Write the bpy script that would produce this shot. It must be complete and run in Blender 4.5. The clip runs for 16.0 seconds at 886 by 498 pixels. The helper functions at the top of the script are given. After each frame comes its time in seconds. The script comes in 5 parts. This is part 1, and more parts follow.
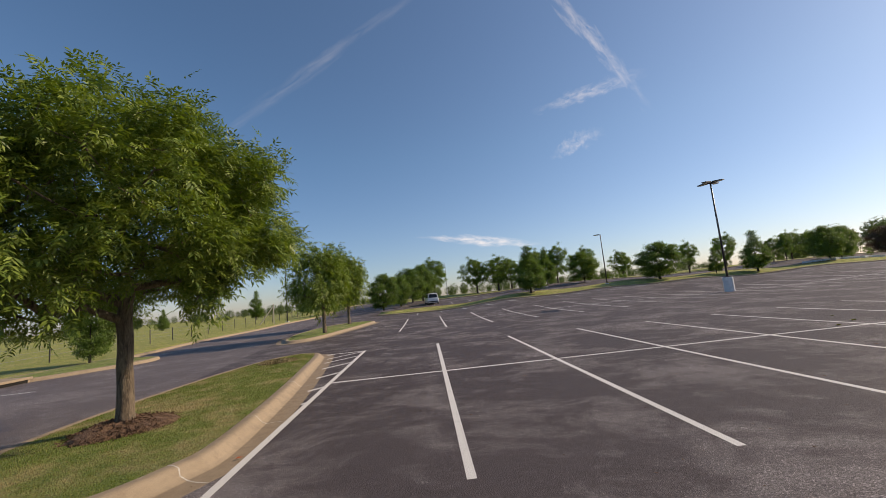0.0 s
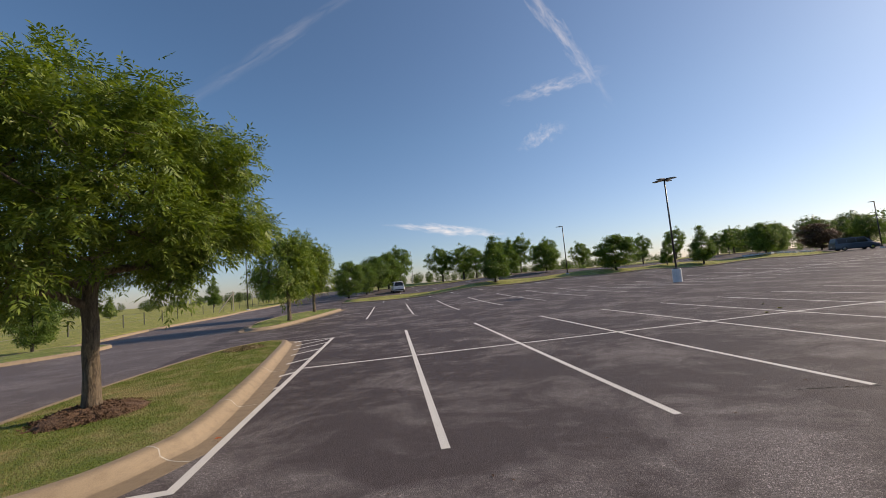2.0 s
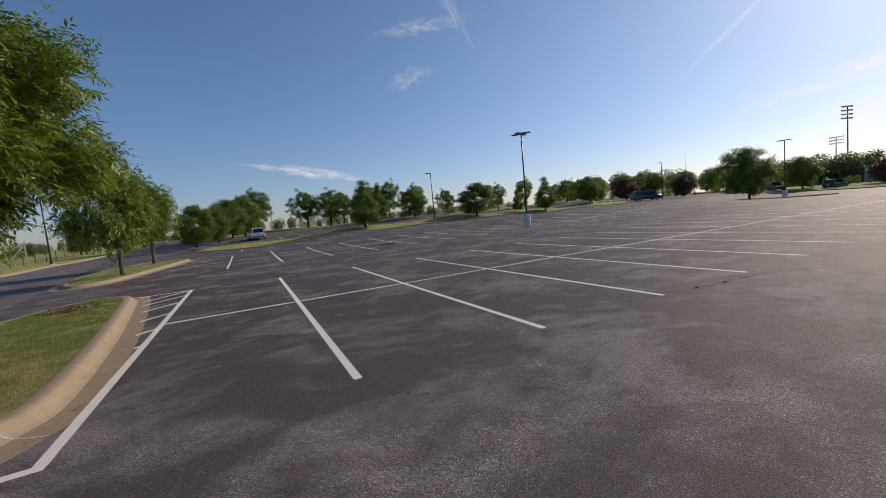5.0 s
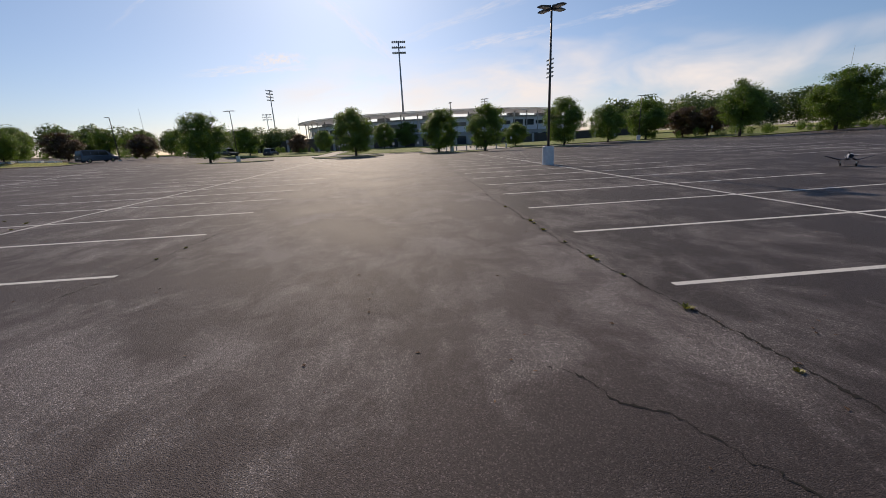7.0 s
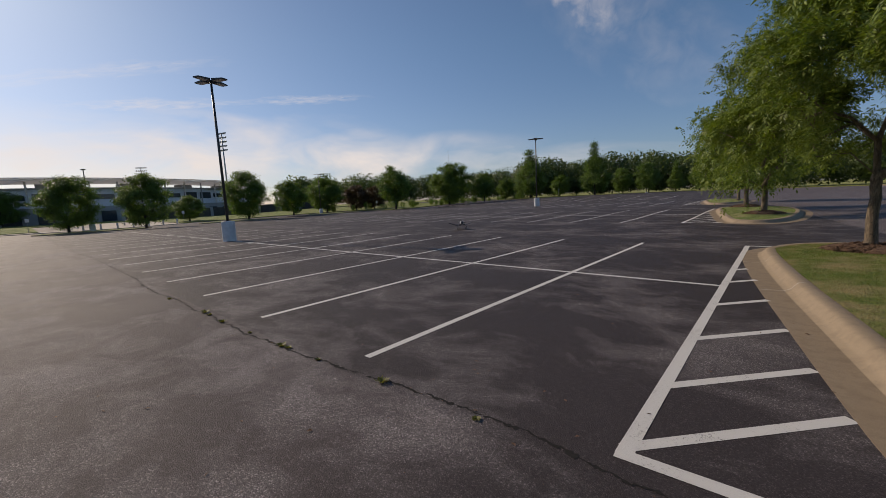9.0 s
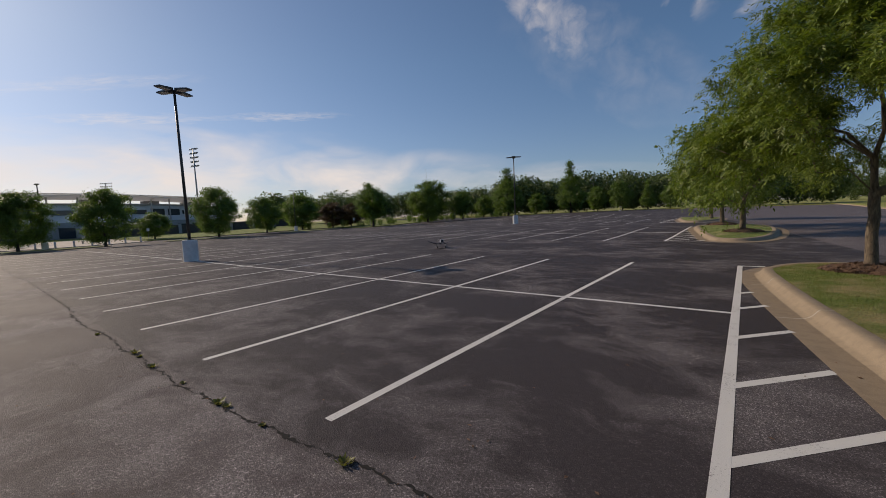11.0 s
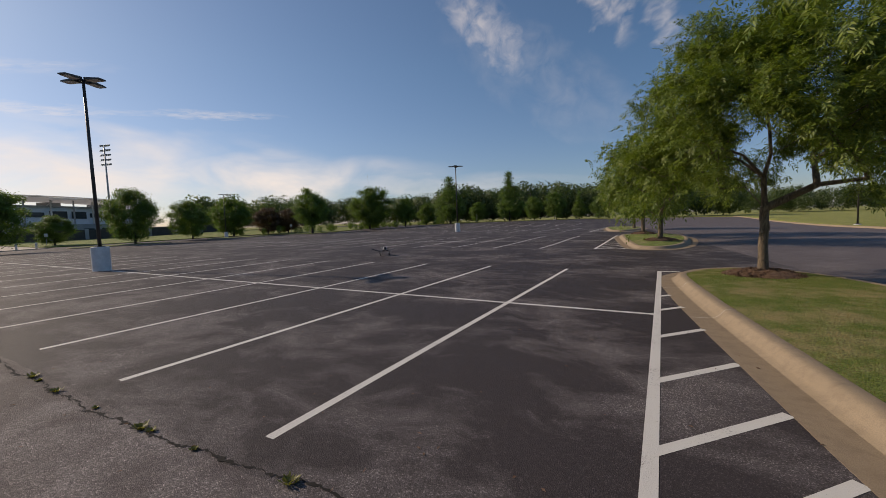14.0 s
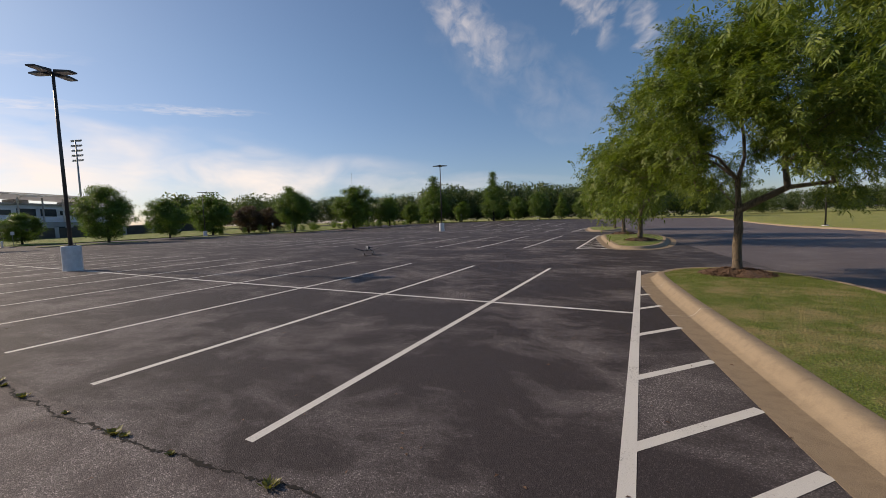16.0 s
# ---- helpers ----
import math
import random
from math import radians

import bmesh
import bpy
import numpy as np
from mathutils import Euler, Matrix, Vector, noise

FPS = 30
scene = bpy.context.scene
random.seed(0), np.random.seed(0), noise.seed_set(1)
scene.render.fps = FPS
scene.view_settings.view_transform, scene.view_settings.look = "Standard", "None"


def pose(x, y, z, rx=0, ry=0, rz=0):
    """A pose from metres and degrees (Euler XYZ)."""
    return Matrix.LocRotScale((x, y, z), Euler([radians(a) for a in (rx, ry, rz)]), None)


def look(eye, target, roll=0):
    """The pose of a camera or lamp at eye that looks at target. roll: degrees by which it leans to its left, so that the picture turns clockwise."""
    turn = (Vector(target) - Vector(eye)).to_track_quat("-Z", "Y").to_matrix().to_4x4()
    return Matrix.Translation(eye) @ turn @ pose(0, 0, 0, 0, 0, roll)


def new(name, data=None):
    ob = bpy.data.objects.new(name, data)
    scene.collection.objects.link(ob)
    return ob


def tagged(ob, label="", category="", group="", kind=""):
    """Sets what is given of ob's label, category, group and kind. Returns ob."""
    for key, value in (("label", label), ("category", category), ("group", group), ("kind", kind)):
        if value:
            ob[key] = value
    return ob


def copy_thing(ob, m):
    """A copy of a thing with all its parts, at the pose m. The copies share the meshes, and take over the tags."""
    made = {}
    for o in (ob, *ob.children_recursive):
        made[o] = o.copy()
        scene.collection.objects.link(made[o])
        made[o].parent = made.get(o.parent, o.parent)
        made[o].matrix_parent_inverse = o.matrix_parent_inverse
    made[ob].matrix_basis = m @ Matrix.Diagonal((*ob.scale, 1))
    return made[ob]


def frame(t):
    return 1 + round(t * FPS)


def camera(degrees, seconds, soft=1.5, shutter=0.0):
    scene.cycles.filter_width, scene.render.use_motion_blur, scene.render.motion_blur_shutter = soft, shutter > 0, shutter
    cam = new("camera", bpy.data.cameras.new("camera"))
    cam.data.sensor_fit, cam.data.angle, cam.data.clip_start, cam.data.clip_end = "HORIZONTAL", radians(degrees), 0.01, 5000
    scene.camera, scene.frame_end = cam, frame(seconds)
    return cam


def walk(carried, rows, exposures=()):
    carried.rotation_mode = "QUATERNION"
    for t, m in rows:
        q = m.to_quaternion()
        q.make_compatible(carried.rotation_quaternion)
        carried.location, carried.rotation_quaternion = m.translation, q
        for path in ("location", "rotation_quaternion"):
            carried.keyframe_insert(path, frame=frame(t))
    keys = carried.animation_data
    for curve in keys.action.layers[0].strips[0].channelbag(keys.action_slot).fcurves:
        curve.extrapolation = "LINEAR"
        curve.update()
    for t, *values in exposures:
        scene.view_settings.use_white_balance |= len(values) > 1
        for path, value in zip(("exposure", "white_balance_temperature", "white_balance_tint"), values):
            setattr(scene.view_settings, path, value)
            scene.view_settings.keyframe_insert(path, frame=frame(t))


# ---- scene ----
# ------------------------------------------------------------------ camera
cam = camera(97.5, 16.0, soft=0.55)
PATH = [
    (0, (-0.287, -3.985, 1.776), (-0.177, -2.002, 2.015), -5.53),
    (0.5, (-0.417, -3.977, 1.770), (-0.274, -1.992, 1.966), -5.60),
    (1, (-0.427, -4.094, 1.774), (-0.235, -2.111, 1.955), -4.33),
    (1.5, (-0.429, -4.215, 1.758), (-0.183, -2.238, 1.929), -4.62),
    (2, (-0.450, -4.274, 1.772), (-0.170, -2.300, 1.937), -5.02),
    (2.5, (-0.585, -4.280, 1.769), (-0.262, -2.312, 1.913), -5.91),
    (3, (-0.739, -4.275, 1.764), (-0.338, -2.317, 1.839), -5.97),
    (3.2, (-0.753, -4.278, 1.773), (-0.299, -2.330, 1.800), -5.14),
    (5.3, (-0.956, -4.313, 1.748), (0.070, -2.610, 1.531), -5.14),
    (5.5, (-0.906, -4.317, 1.738), (0.228, -2.688, 1.490), -5.02),
    (6, (-0.806, -4.320, 1.719), (0.665, -3.016, 1.351), -5.59),
    (6.5, (-0.602, -4.338, 1.734), (1.208, -3.632, 1.261), -4.21),
    (7, (-0.464, -4.452, 1.727), (1.457, -4.606, 1.191), -2.85),
    (7.5, (-0.445, -4.499, 1.721), (1.267, -5.431, 1.274), -1.10),
    (8, (-0.391, -4.721, 1.718), (0.991, -6.118, 1.343), -2.29),
    (8.5, (-0.269, -4.842, 1.737), (1.110, -6.260, 1.440), -2.37),
    (9, (-0.016, -4.887, 1.742), (1.309, -6.363, 1.487), -2.85),
    (9.2, (0.059, -4.950, 1.739), (1.320, -6.483, 1.497), -4.39),
    (11.3, (0.643, -5.550, 1.756), (1.885, -7.107, 1.586), -2.68),
    (11.5, (0.654, -5.531, 1.763), (1.888, -7.095, 1.591), -2.91),
    (12, (0.673, -5.529, 1.758), (1.866, -7.123, 1.568), -2.52),
    (12.5, (0.673, -5.511, 1.757), (1.828, -7.133, 1.576), -2.01),
    (13, (0.661, -5.498, 1.755), (1.774, -7.151, 1.585), -2.40),
    (13.5, (0.648, -5.486, 1.759), (1.704, -7.177, 1.599), -2.28),
    (14, (0.646, -5.480, 1.755), (1.644, -7.207, 1.608), -2.05),
    (14.5, (0.637, -5.484, 1.758), (1.591, -7.236, 1.615), -1.82),
    (15, (0.633, -5.485, 1.759), (1.557, -7.253, 1.621), -1.50),
    (15.5, (0.625, -5.479, 1.762), (1.532, -7.256, 1.624), -1.79),
    (16, (0.636, -5.482, 1.759), (1.563, -7.247, 1.607), -1.79),
]
walk(cam, [(t, look(eye, target, roll)) for t, eye, target, roll in PATH], [(t, e, k, 15) for t, e, k in ((0.0, 0.30, 7900), (3.0, 0.20, 7700), (5.5, -0.06, 7250), (7.0, -0.12, 7400), (9.0, -0.28, 7500), (12.5, -0.29, 7600), (16.0, 0.03, 7800))])

# ------------------------------------------------------------------ light
SUN_AZ, SUN_EL = 82.0, 30.0          # degrees clockwise from +y, degrees above the horizon
world = bpy.data.worlds.new("sky")
scene.world = world
world.use_nodes = True


class Nodes:
    """A thin writer for node trees."""

    def __init__(self, tree):
        self.t = tree
        tree.nodes.clear()

    def add(self, kind, ins=None, **props):
        n = self.t.nodes.new(kind)
        for k, v in props.items():
            setattr(n, k, v)
        for k, v in (ins or {}).items():
            if isinstance(v, bpy.types.NodeSocket):
                self.t.links.new(v, n.inputs[k])
            else:
                n.inputs[k].default_value = v
        return n

    def math(self, op, a, b=0.0, c=0.0, clamp=False):
        n = self.add("ShaderNodeMath", {0: a, 1: b, 2: c}, operation=op)
        n.use_clamp = clamp
        return n.outputs[0]

    def vmath(self, op, a, b=(0, 0, 0)):
        n = self.add("ShaderNodeVectorMath", {0: a, 1: b}, operation=op)
        return n.outputs["Value"] if op in ("DOT_PRODUCT", "LENGTH", "DISTANCE") else n.outputs["Vector"]

    def mix(self, fac, a, b, blend="MIX"):
        n = self.add("ShaderNodeMix", data_type="RGBA", blend_type=blend)
        for k, v in ((0, fac), (6, a), (7, b)):
            if isinstance(v, bpy.types.NodeSocket):
                self.t.links.new(v, n.inputs[k])
            else:
                n.inputs[k].default_value = v if k == 0 or len(v) == 4 else (*v, 1)
        return n.outputs[2]

    def noise(self, vec, scale, detail=4, rough=0.55, dist=0.0):
        return self.add("ShaderNodeTexNoise", {"Vector": vec, "Scale": scale, "Detail": detail, "Roughness": rough, "Distortion": dist}).outputs["Fac"]

    def ramp(self, fac, *stops):
        n = self.add("ShaderNodeValToRGB", {"Fac": fac})
        e = n.color_ramp.elements
        while len(e) < len(stops):
            e.new(0.5)
        for el, (p, c) in zip(e, stops):
            el.position = p
            el.color = (c, c, c, 1) if isinstance(c, (int, float)) else (*c, 1)
        return n.outputs["Color"]


def unit(az, el):
    a, e = radians(az), radians(el)
    return Vector((math.sin(a) * math.cos(e), math.cos(a) * math.cos(e), math.sin(e)))


W = Nodes(world.node_tree)
sky = W.add("ShaderNodeTexSky", sky_type="NISHITA", sun_disc=False, sun_elevation=radians(SUN_EL), sun_rotation=radians(SUN_AZ))
sky.air_density, sky.dust_density, sky.ozone_density, sky.altitude = 1.0, 0.6, 2.3, 350
way = W.add("ShaderNodeTexCoord").outputs["Generated"]


def wisp(az, el, length, width, tilt, strength, streak=3.0, seed=0.0):
    """A feathery cirrus patch: an elongated soft spot in the sky, broken up by stretched noise."""
    c = unit(az, el)
    right = Vector((c.y, -c.x, 0)).normalized()
    up = right.cross(c).normalized()
    u = right * math.cos(radians(tilt)) + up * math.sin(radians(tilt))
    v = up * math.cos(radians(tilt)) - right * math.sin(radians(tilt))
    a = W.math("MULTIPLY", W.vmath("DOT_PRODUCT", way, tuple(u)), 1 / length)
    b = W.math("MULTIPLY", W.vmath("DOT_PRODUCT", way, tuple(v)), 1 / width)
    a = W.math("SUBTRACT", a, u.dot(c) / length)
    front = W.math("GREATER_THAN", W.vmath("DOT_PRODUCT", way, tuple(c)), 0.3)
    vec = W.add("ShaderNodeCombineXYZ", {0: W.math("MULTIPLY", a, 1.8), 1: W.math("MULTIPLY", b, 0.55), 2: seed}).outputs[0]
    n = W.noise(vec, streak, 4, 0.52, 0.4)
    bent = W.math("ADD", b, W.math("MULTIPLY", W.math("SUBTRACT", n, 0.5), 2.6))
    r2 = W.math("ADD", W.math("MULTIPLY", a, a), W.math("MULTIPLY", bent, bent))
    m = W.math("POWER", W.math("SUBTRACT", 1.0, r2, clamp=True), 1.5)
    n2 = W.noise(vec, streak * 2.0, 4, 0.55, 0.5)
    m = W.math("MULTIPLY", m, W.math("MULTIPLY", W.math("SUBTRACT", n2, 0.3), 2.6, clamp=True))
    return W.math("MULTIPLY", W.math("MULTIPLY", m, front), strength)


WISPS = [
    (8.5, 7.6, 0.17, 0.014, -9, 0.6, 1.2), (-14, 32, 0.36, 0.016, 36, 0.075, 1.2), (28.4, 30.5, 0.20, 0.018, -62, 0.26, 1.8),
    (26.3, 25, 0.13, 0.018, 4, 0.24, 1.8), (24, 19, 0.07, 0.022, 15, 0.22, 1.8), (64.8, 18.1, 0.16, 0.006, 38, 0.35, 1.5),
    (74.7, 10.8, 0.075, 0.016, 6, 0.85, 2.0), (85, 14.3, 0.24, 0.020, -40, 0.40, 2.5), (98, 7.0, 0.65, 0.075, 3, 1.0, 0.8),
    (72, 9.5, 0.16, 0.012, 4, 0.6, 2.0), (121, 6.5, 0.55, 0.075, 2, 0.95, 0.8), (146, 5, 0.5, 0.04, 0, 0.4, 0.8),
    (103.7, 12.4, 0.2, 0.012, 6, 0.4, 2.0), (120, 13.9, 0.17, 0.010, 4, 0.35, 2.0), (99, 15.1, 0.24, 0.014, 14, 0.3, 2.0),
    (156, 25, 0.13, 0.040, -52, 0.42, 1.1), (159.5, 23.5, 0.13, 0.045, -64, 0.34, 1.1), (166, 18, 0.30, 0.085, -35, 0.12, 1.4), (173.5, 25, 0.09, 0.045, -60, 0.38, 1.2), (180, 22.5, 0.08, 0.040, -66, 0.32, 1.2),
]
clouds = 0.0
for i, (az, el, ln, wd, tl, st, sk) in enumerate(WISPS):
    clouds = W.math("MAXIMUM", clouds, wisp(az, el, ln, wd, tl, st, sk, i * 3.7))
height = W.add("ShaderNodeSeparateXYZ", {0: way}).outputs[2]
sunward = W.ramp(W.vmath("DOT_PRODUCT", way, tuple(unit(SUN_AZ, SUN_EL))), (0.0, 0.0), (0.85, 1.0))
zenith = W.mix(sunward, (0.66, 0.955, 1.17), (0.84, 0.985, 1.13))
haze = W.mix(W.ramp(height, (0.0, 0.0), (0.07, 0.35), (0.35, 1.0)), (0.74, 0.80, 1.06), zenith)
sky_col = W.mix(clouds, W.mix(1.0, sky.outputs[0], haze, "MULTIPLY"), (9.6, 9.35, 9.5))
W.add("ShaderNodeOutputWorld", {"Surface": W.add("ShaderNodeBackground", {"Color": sky_col, "Strength": 0.10}).outputs[0]})

sun_data = bpy.data.lights.new("sun", "SUN")
sun_data.energy, sun_data.angle, sun_data.color = 3.6, radians(0.53), (1.0, 0.90, 0.77)
sun = new("sun", sun_data)
sun.matrix_world = look(unit(SUN_AZ, SUN_EL) * 200, (0, 0, 0))


# ------------------------------------------------------------------ materials
def material(name):
    m = bpy.data.materials.new(name)
    m.use_nodes = True
    n = Nodes(m.node_tree)
    return m, n, n.add("ShaderNodeNewGeometry").outputs["Position"]


def finish(n, color, rough=0.8, bump=None, height=0.02, **more):
    ins = {"Base Color": color, "Roughness": rough, **more}
    if bump is not None:
        ins["Normal"] = n.add("ShaderNodeBump", {"Height": bump, "Strength": 1.0, "Distance": height}).outputs[0]
    p = n.add("ShaderNodeBsdfPrincipled", ins)
    n.add("ShaderNodeOutputMaterial", {"Surface": p.outputs[0]})
    return p


def plain(name, a, b=None, rough=0.6, scale=8.0, bump=0.0, metal=0.0, per_object=0.0):
    """Two tones mixed by noise at two scales, with light relief."""
    m, n, pos = material(name)
    b = b or tuple(c * 0.75 for c in a)
    obj = n.add("ShaderNodeTexCoord").outputs["Object"]
    big, fine = n.noise(obj, scale, 4), n.noise(obj, scale * 9, 3)
    fac = n.math("ADD", n.math("MULTIPLY", big, 0.7), n.math("MULTIPLY", fine, 0.3))
    col = n.mix(n.ramp(fac, (0.35, 0.0), (0.65, 1.0)), a, b)
    if per_object:
        rnd = n.add("ShaderNodeObjectInfo").outputs["Random"]
        col = n.mix(n.math("MULTIPLY", rnd, per_object), col, tuple(c * 0.5 for c in a))
    finish(n, col, rough, fine if bump else None, bump or 0.01, Metallic=metal)
    return m


def asphalt_material():
    """Old seal coat worn through in soft patches to pale aggregate; south of the seam lies a newer, blacker coat."""
    m, n, pos = material("asphalt")
    flat = n.vmath("MULTIPLY", pos, (1, 1, 0))
    bent = n.vmath("ADD", flat, n.vmath("MULTIPLY", n.add("ShaderNodeTexNoise", {"Vector": flat, "Scale": 0.6, "Detail": 3.0}).outputs["Color"], (1.2, 1.2, 0)))
    patch = n.noise(bent, 0.42, 6, 0.62)
    blotch = n.noise(n.vmath("MULTIPLY", bent, (0.75, 1.2, 0)), 1.5, 5, 0.65)
    broad = n.noise(flat, 0.055, 3, 0.5)
    y = n.add("ShaderNodeSeparateXYZ", {0: n.vmath("ADD", pos, n.vmath("MULTIPLY", n.add("ShaderNodeTexNoise", {"Vector": flat, "Scale": 2.0}).outputs["Color"], (0.1, 0.1, 0)))}).outputs[1]
    fresh = n.math("MULTIPLY", n.math("SUBTRACT", 2.5, n.vmath("DISTANCE", bent, (0.4, -5.8, 0.0))), 0.9, clamp=True)
    south = n.math("MAXIMUM", n.math("LESS_THAN", y, -7.0), fresh)
    stone = n.add("ShaderNodeTexVoronoi", {"Vector": flat, "Scale": 135.0})
    pick = n.add("ShaderNodeSeparateColor", {0: stone.outputs["Color"]}).outputs[0]
    worn = n.math("ADD", n.math("MULTIPLY", patch, 0.62), n.math("MULTIPLY", blotch, 0.38))
    worn = n.math("SUBTRACT", worn, n.math("MULTIPLY", fresh, 0.06))
    worn = n.ramp(worn, (0.475, 0.0), (0.53, 0.45), (0.60, 1.0))
    grain = n.ramp(n.noise(flat, 48.0, 5, 0.85), (0.34, 0.42), (0.64, 1.0))
    worn = n.math("MULTIPLY", worn, grain)
    dark = n.mix(broad, (0.063, 0.051, 0.051), (0.092, 0.074, 0.0735))
    dark = n.mix(south, dark, n.mix(broad, (0.041, 0.0338, 0.0345), (0.059, 0.0485, 0.0492)))
    xyz = n.add("ShaderNodeSeparateXYZ", {0: pos})
    drive = n.math("LESS_THAN", n.math("ADD", xyz.outputs[0], n.math("MULTIPLY", xyz.outputs[1], 0.166)), -6.0)
    dark = n.mix(drive, dark, (0.125, 0.104, 0.103))
    pale = n.mix(south, (0.228, 0.203, 0.198), (0.190, 0.168, 0.166))
    col = n.mix(n.math("MULTIPLY", worn, 0.9), dark, pale)
    speck = n.math("ADD", 0.55, n.math("MULTIPLY", worn, 0.8), clamp=True)
    col = n.mix(speck, col, n.mix(1.0, col, n.ramp(pick, (0.0, 0.42), (0.5, 0.88), (0.85, 1.25), (0.97, 2.7)), "MULTIPLY"))
    h = n.math("ADD", n.noise(flat, 60.0, 3, 0.7), n.math("MULTIPLY", stone.outputs["Distance"], -1.2))
    rough = n.math("ADD", 0.58, n.math("MULTIPLY", patch, 0.25))
    finish(n, col, rough, h, 0.003, **{"Specular IOR Level": 0.18})
    return m


def paint_material():
    m, n, pos = material("line_paint")
    wear = n.noise(pos, 60.0, 6, 0.8)
    big = n.noise(pos, 2.2, 3)
    k = n.ramp(n.math("ADD", n.math("MULTIPLY", wear, 0.8), n.math("MULTIPLY", big, 0.3)), (0.62, 0.0), (0.70, 1.0))
    finish(n, n.mix(k, (0.64, 0.62, 0.585), (0.13, 0.12, 0.115)), 0.7, wear, 0.004)
    return m


def grass_material(name, a, b, dry, dry_from=0.55):
    m, n, pos = material(name)
    patch, mid, fine = n.noise(pos, 0.45, 4, 0.6), n.noise(pos, 2.4, 4), n.noise(pos, 40.0, 4, 0.7)
    col = n.mix(n.ramp(mid, (0.35, 0.0), (0.65, 1.0)), a, b)
    col = n.mix(n.ramp(n.math("ADD", n.math("MULTIPLY", patch, 0.6), n.math("MULTIPLY", mid, 0.4)), (dry_from, 0.0), (dry_from + 0.14, 0.8)), col, dry)
    col = n.mix(1.0, col, n.ramp(fine, (0.32, 0.42), (0.68, 1.45)), "MULTIPLY")
    finish(n, col, 0.95, fine, 0.05)
    return m


def concrete_material(name, tone):
    m, n, pos = material(name)
    stain, mid, fine = n.noise(pos, 0.8, 5, 0.6), n.noise(pos, 7.0, 5, 0.65), n.noise(pos, 120.0, 3)
    col = n.mix(stain, (0.48, 0.38, 0.265), (0.38, 0.295, 0.20))
    col = n.mix(n.ramp(mid, (0.45, 0.0), (0.72, 0.55)), col, (0.25, 0.19, 0.135))
    col = n.mix(n.ramp(fine, (0.40, 0.35), (0.6, 0.0)), col, (0.22, 0.17, 0.12))
    col = n.mix(1.0, col, tone, "MULTIPLY")
    finish(n, col, 0.85, n.math("ADD", n.math("MULTIPLY", mid, 0.25), fine), 0.004)
    return m


def leaf_material(name, a, b, glow=0.3):
    m, n, pos = material(name)
    rnd = n.add("ShaderNodeNewGeometry").outputs["Random Per Island"]
    tree = n.add("ShaderNodeObjectInfo").outputs["Random"]
    col = n.mix(rnd, a, b)
    col = n.mix(n.math("MULTIPLY", tree, 0.25), col, tuple(c * 1.5 for c in a))
    d = n.add("ShaderNodeBsdfPrincipled", {"Base Color": col, "Roughness": 0.48, "Specular IOR Level": 0.4})
    tcol = n.mix(1.0, col, (1.5, 1.6, 0.7), "MULTIPLY")
    t = n.add("ShaderNodeBsdfTranslucent", {"Color": tcol})
    mixed = n.add("ShaderNodeMixShader", {0: glow, 1: d.outputs[0], 2: t.outputs[0]})
    n.add("ShaderNodeOutputMaterial", {"Surface": mixed.outputs[0]})
    return m


def bark_material(name, a, b):
    m, n, pos = material(name)
    obj = n.add("ShaderNodeTexCoord").outputs["Object"]
    ridges = n.noise(n.vmath("MULTIPLY", obj, (1, 1, 0.22)), 22.0, 6, 0.75, 0.9)
    stain = n.noise(obj, 3.0, 4)
    col = n.mix(n.ramp(ridges, (0.38, 0.0), (0.62, 1.0)), a, b)
    col = n.mix(n.math("MULTIPLY", stain, 0.4), col, tuple(c * 0.6 for c in a))
    finish(n, col, 0.9, ridges, 0.05)
    return m


ASPHALT = asphalt_material()
PAINT = paint_material()
TURF = grass_material("turf", (0.135, 0.185, 0.034), (0.205, 0.250, 0.055), (0.36, 0.285, 0.15), 0.50)
MEADOW = grass_material("meadow", (0.20, 0.225, 0.040), (0.275, 0.285, 0.058), (0.38, 0.33, 0.12), 0.48)
CONCRETE = concrete_material("kerb_concrete", (0.80, 0.78, 0.76))
GUTTER = concrete_material("gutter_concrete", (0.70, 0.67, 0.64))
WALK = plain("walk_concrete", (0.5, 0.44, 0.36), (0.4, 0.35, 0.29), 0.85, 0.6, 0.003)
MULCH = plain("bark_mulch", (0.25, 0.145, 0.09), (0.085, 0.048, 0.03), 0.95, 18.0, 0.03)
LEAF_ASH = leaf_material("ash_leaf", (0.078, 0.128, 0.022), (0.225, 0.275, 0.050), 0.30)
LEAF_OAK = leaf_material("oak_leaf", (0.062, 0.112, 0.022), (0.155, 0.228, 0.045), 0.38)
LEAF_FAR = leaf_material("woods_leaf", (0.056, 0.085, 0.030), (0.105, 0.145, 0.050), 0.32)
LEAF_RED = leaf_material("plum_leaf", (0.075, 0.040, 0.028), (0.115, 0.075, 0.040), 0.25)
BARK = bark_material("bark", (0.27, 0.205, 0.140), (0.060, 0.045, 0.034))
BARK_DARK = bark_material("dark_bark", (0.085, 0.066, 0.052), (0.035, 0.028, 0.023))
BRONZE = plain("bronze_paint", (0.050, 0.046, 0.044), (0.034, 0.031, 0.030), 0.42, 6.0)
BASE_WHITE = plain("painted_base", (0.72, 0.73, 0.74), (0.55, 0.56, 0.57), 0.7, 5.0, 0.004)
GALV = plain("galvanised", (0.34, 0.35, 0.36), (0.26, 0.27, 0.28), 0.5, 6.0, 0.0, 0.6)
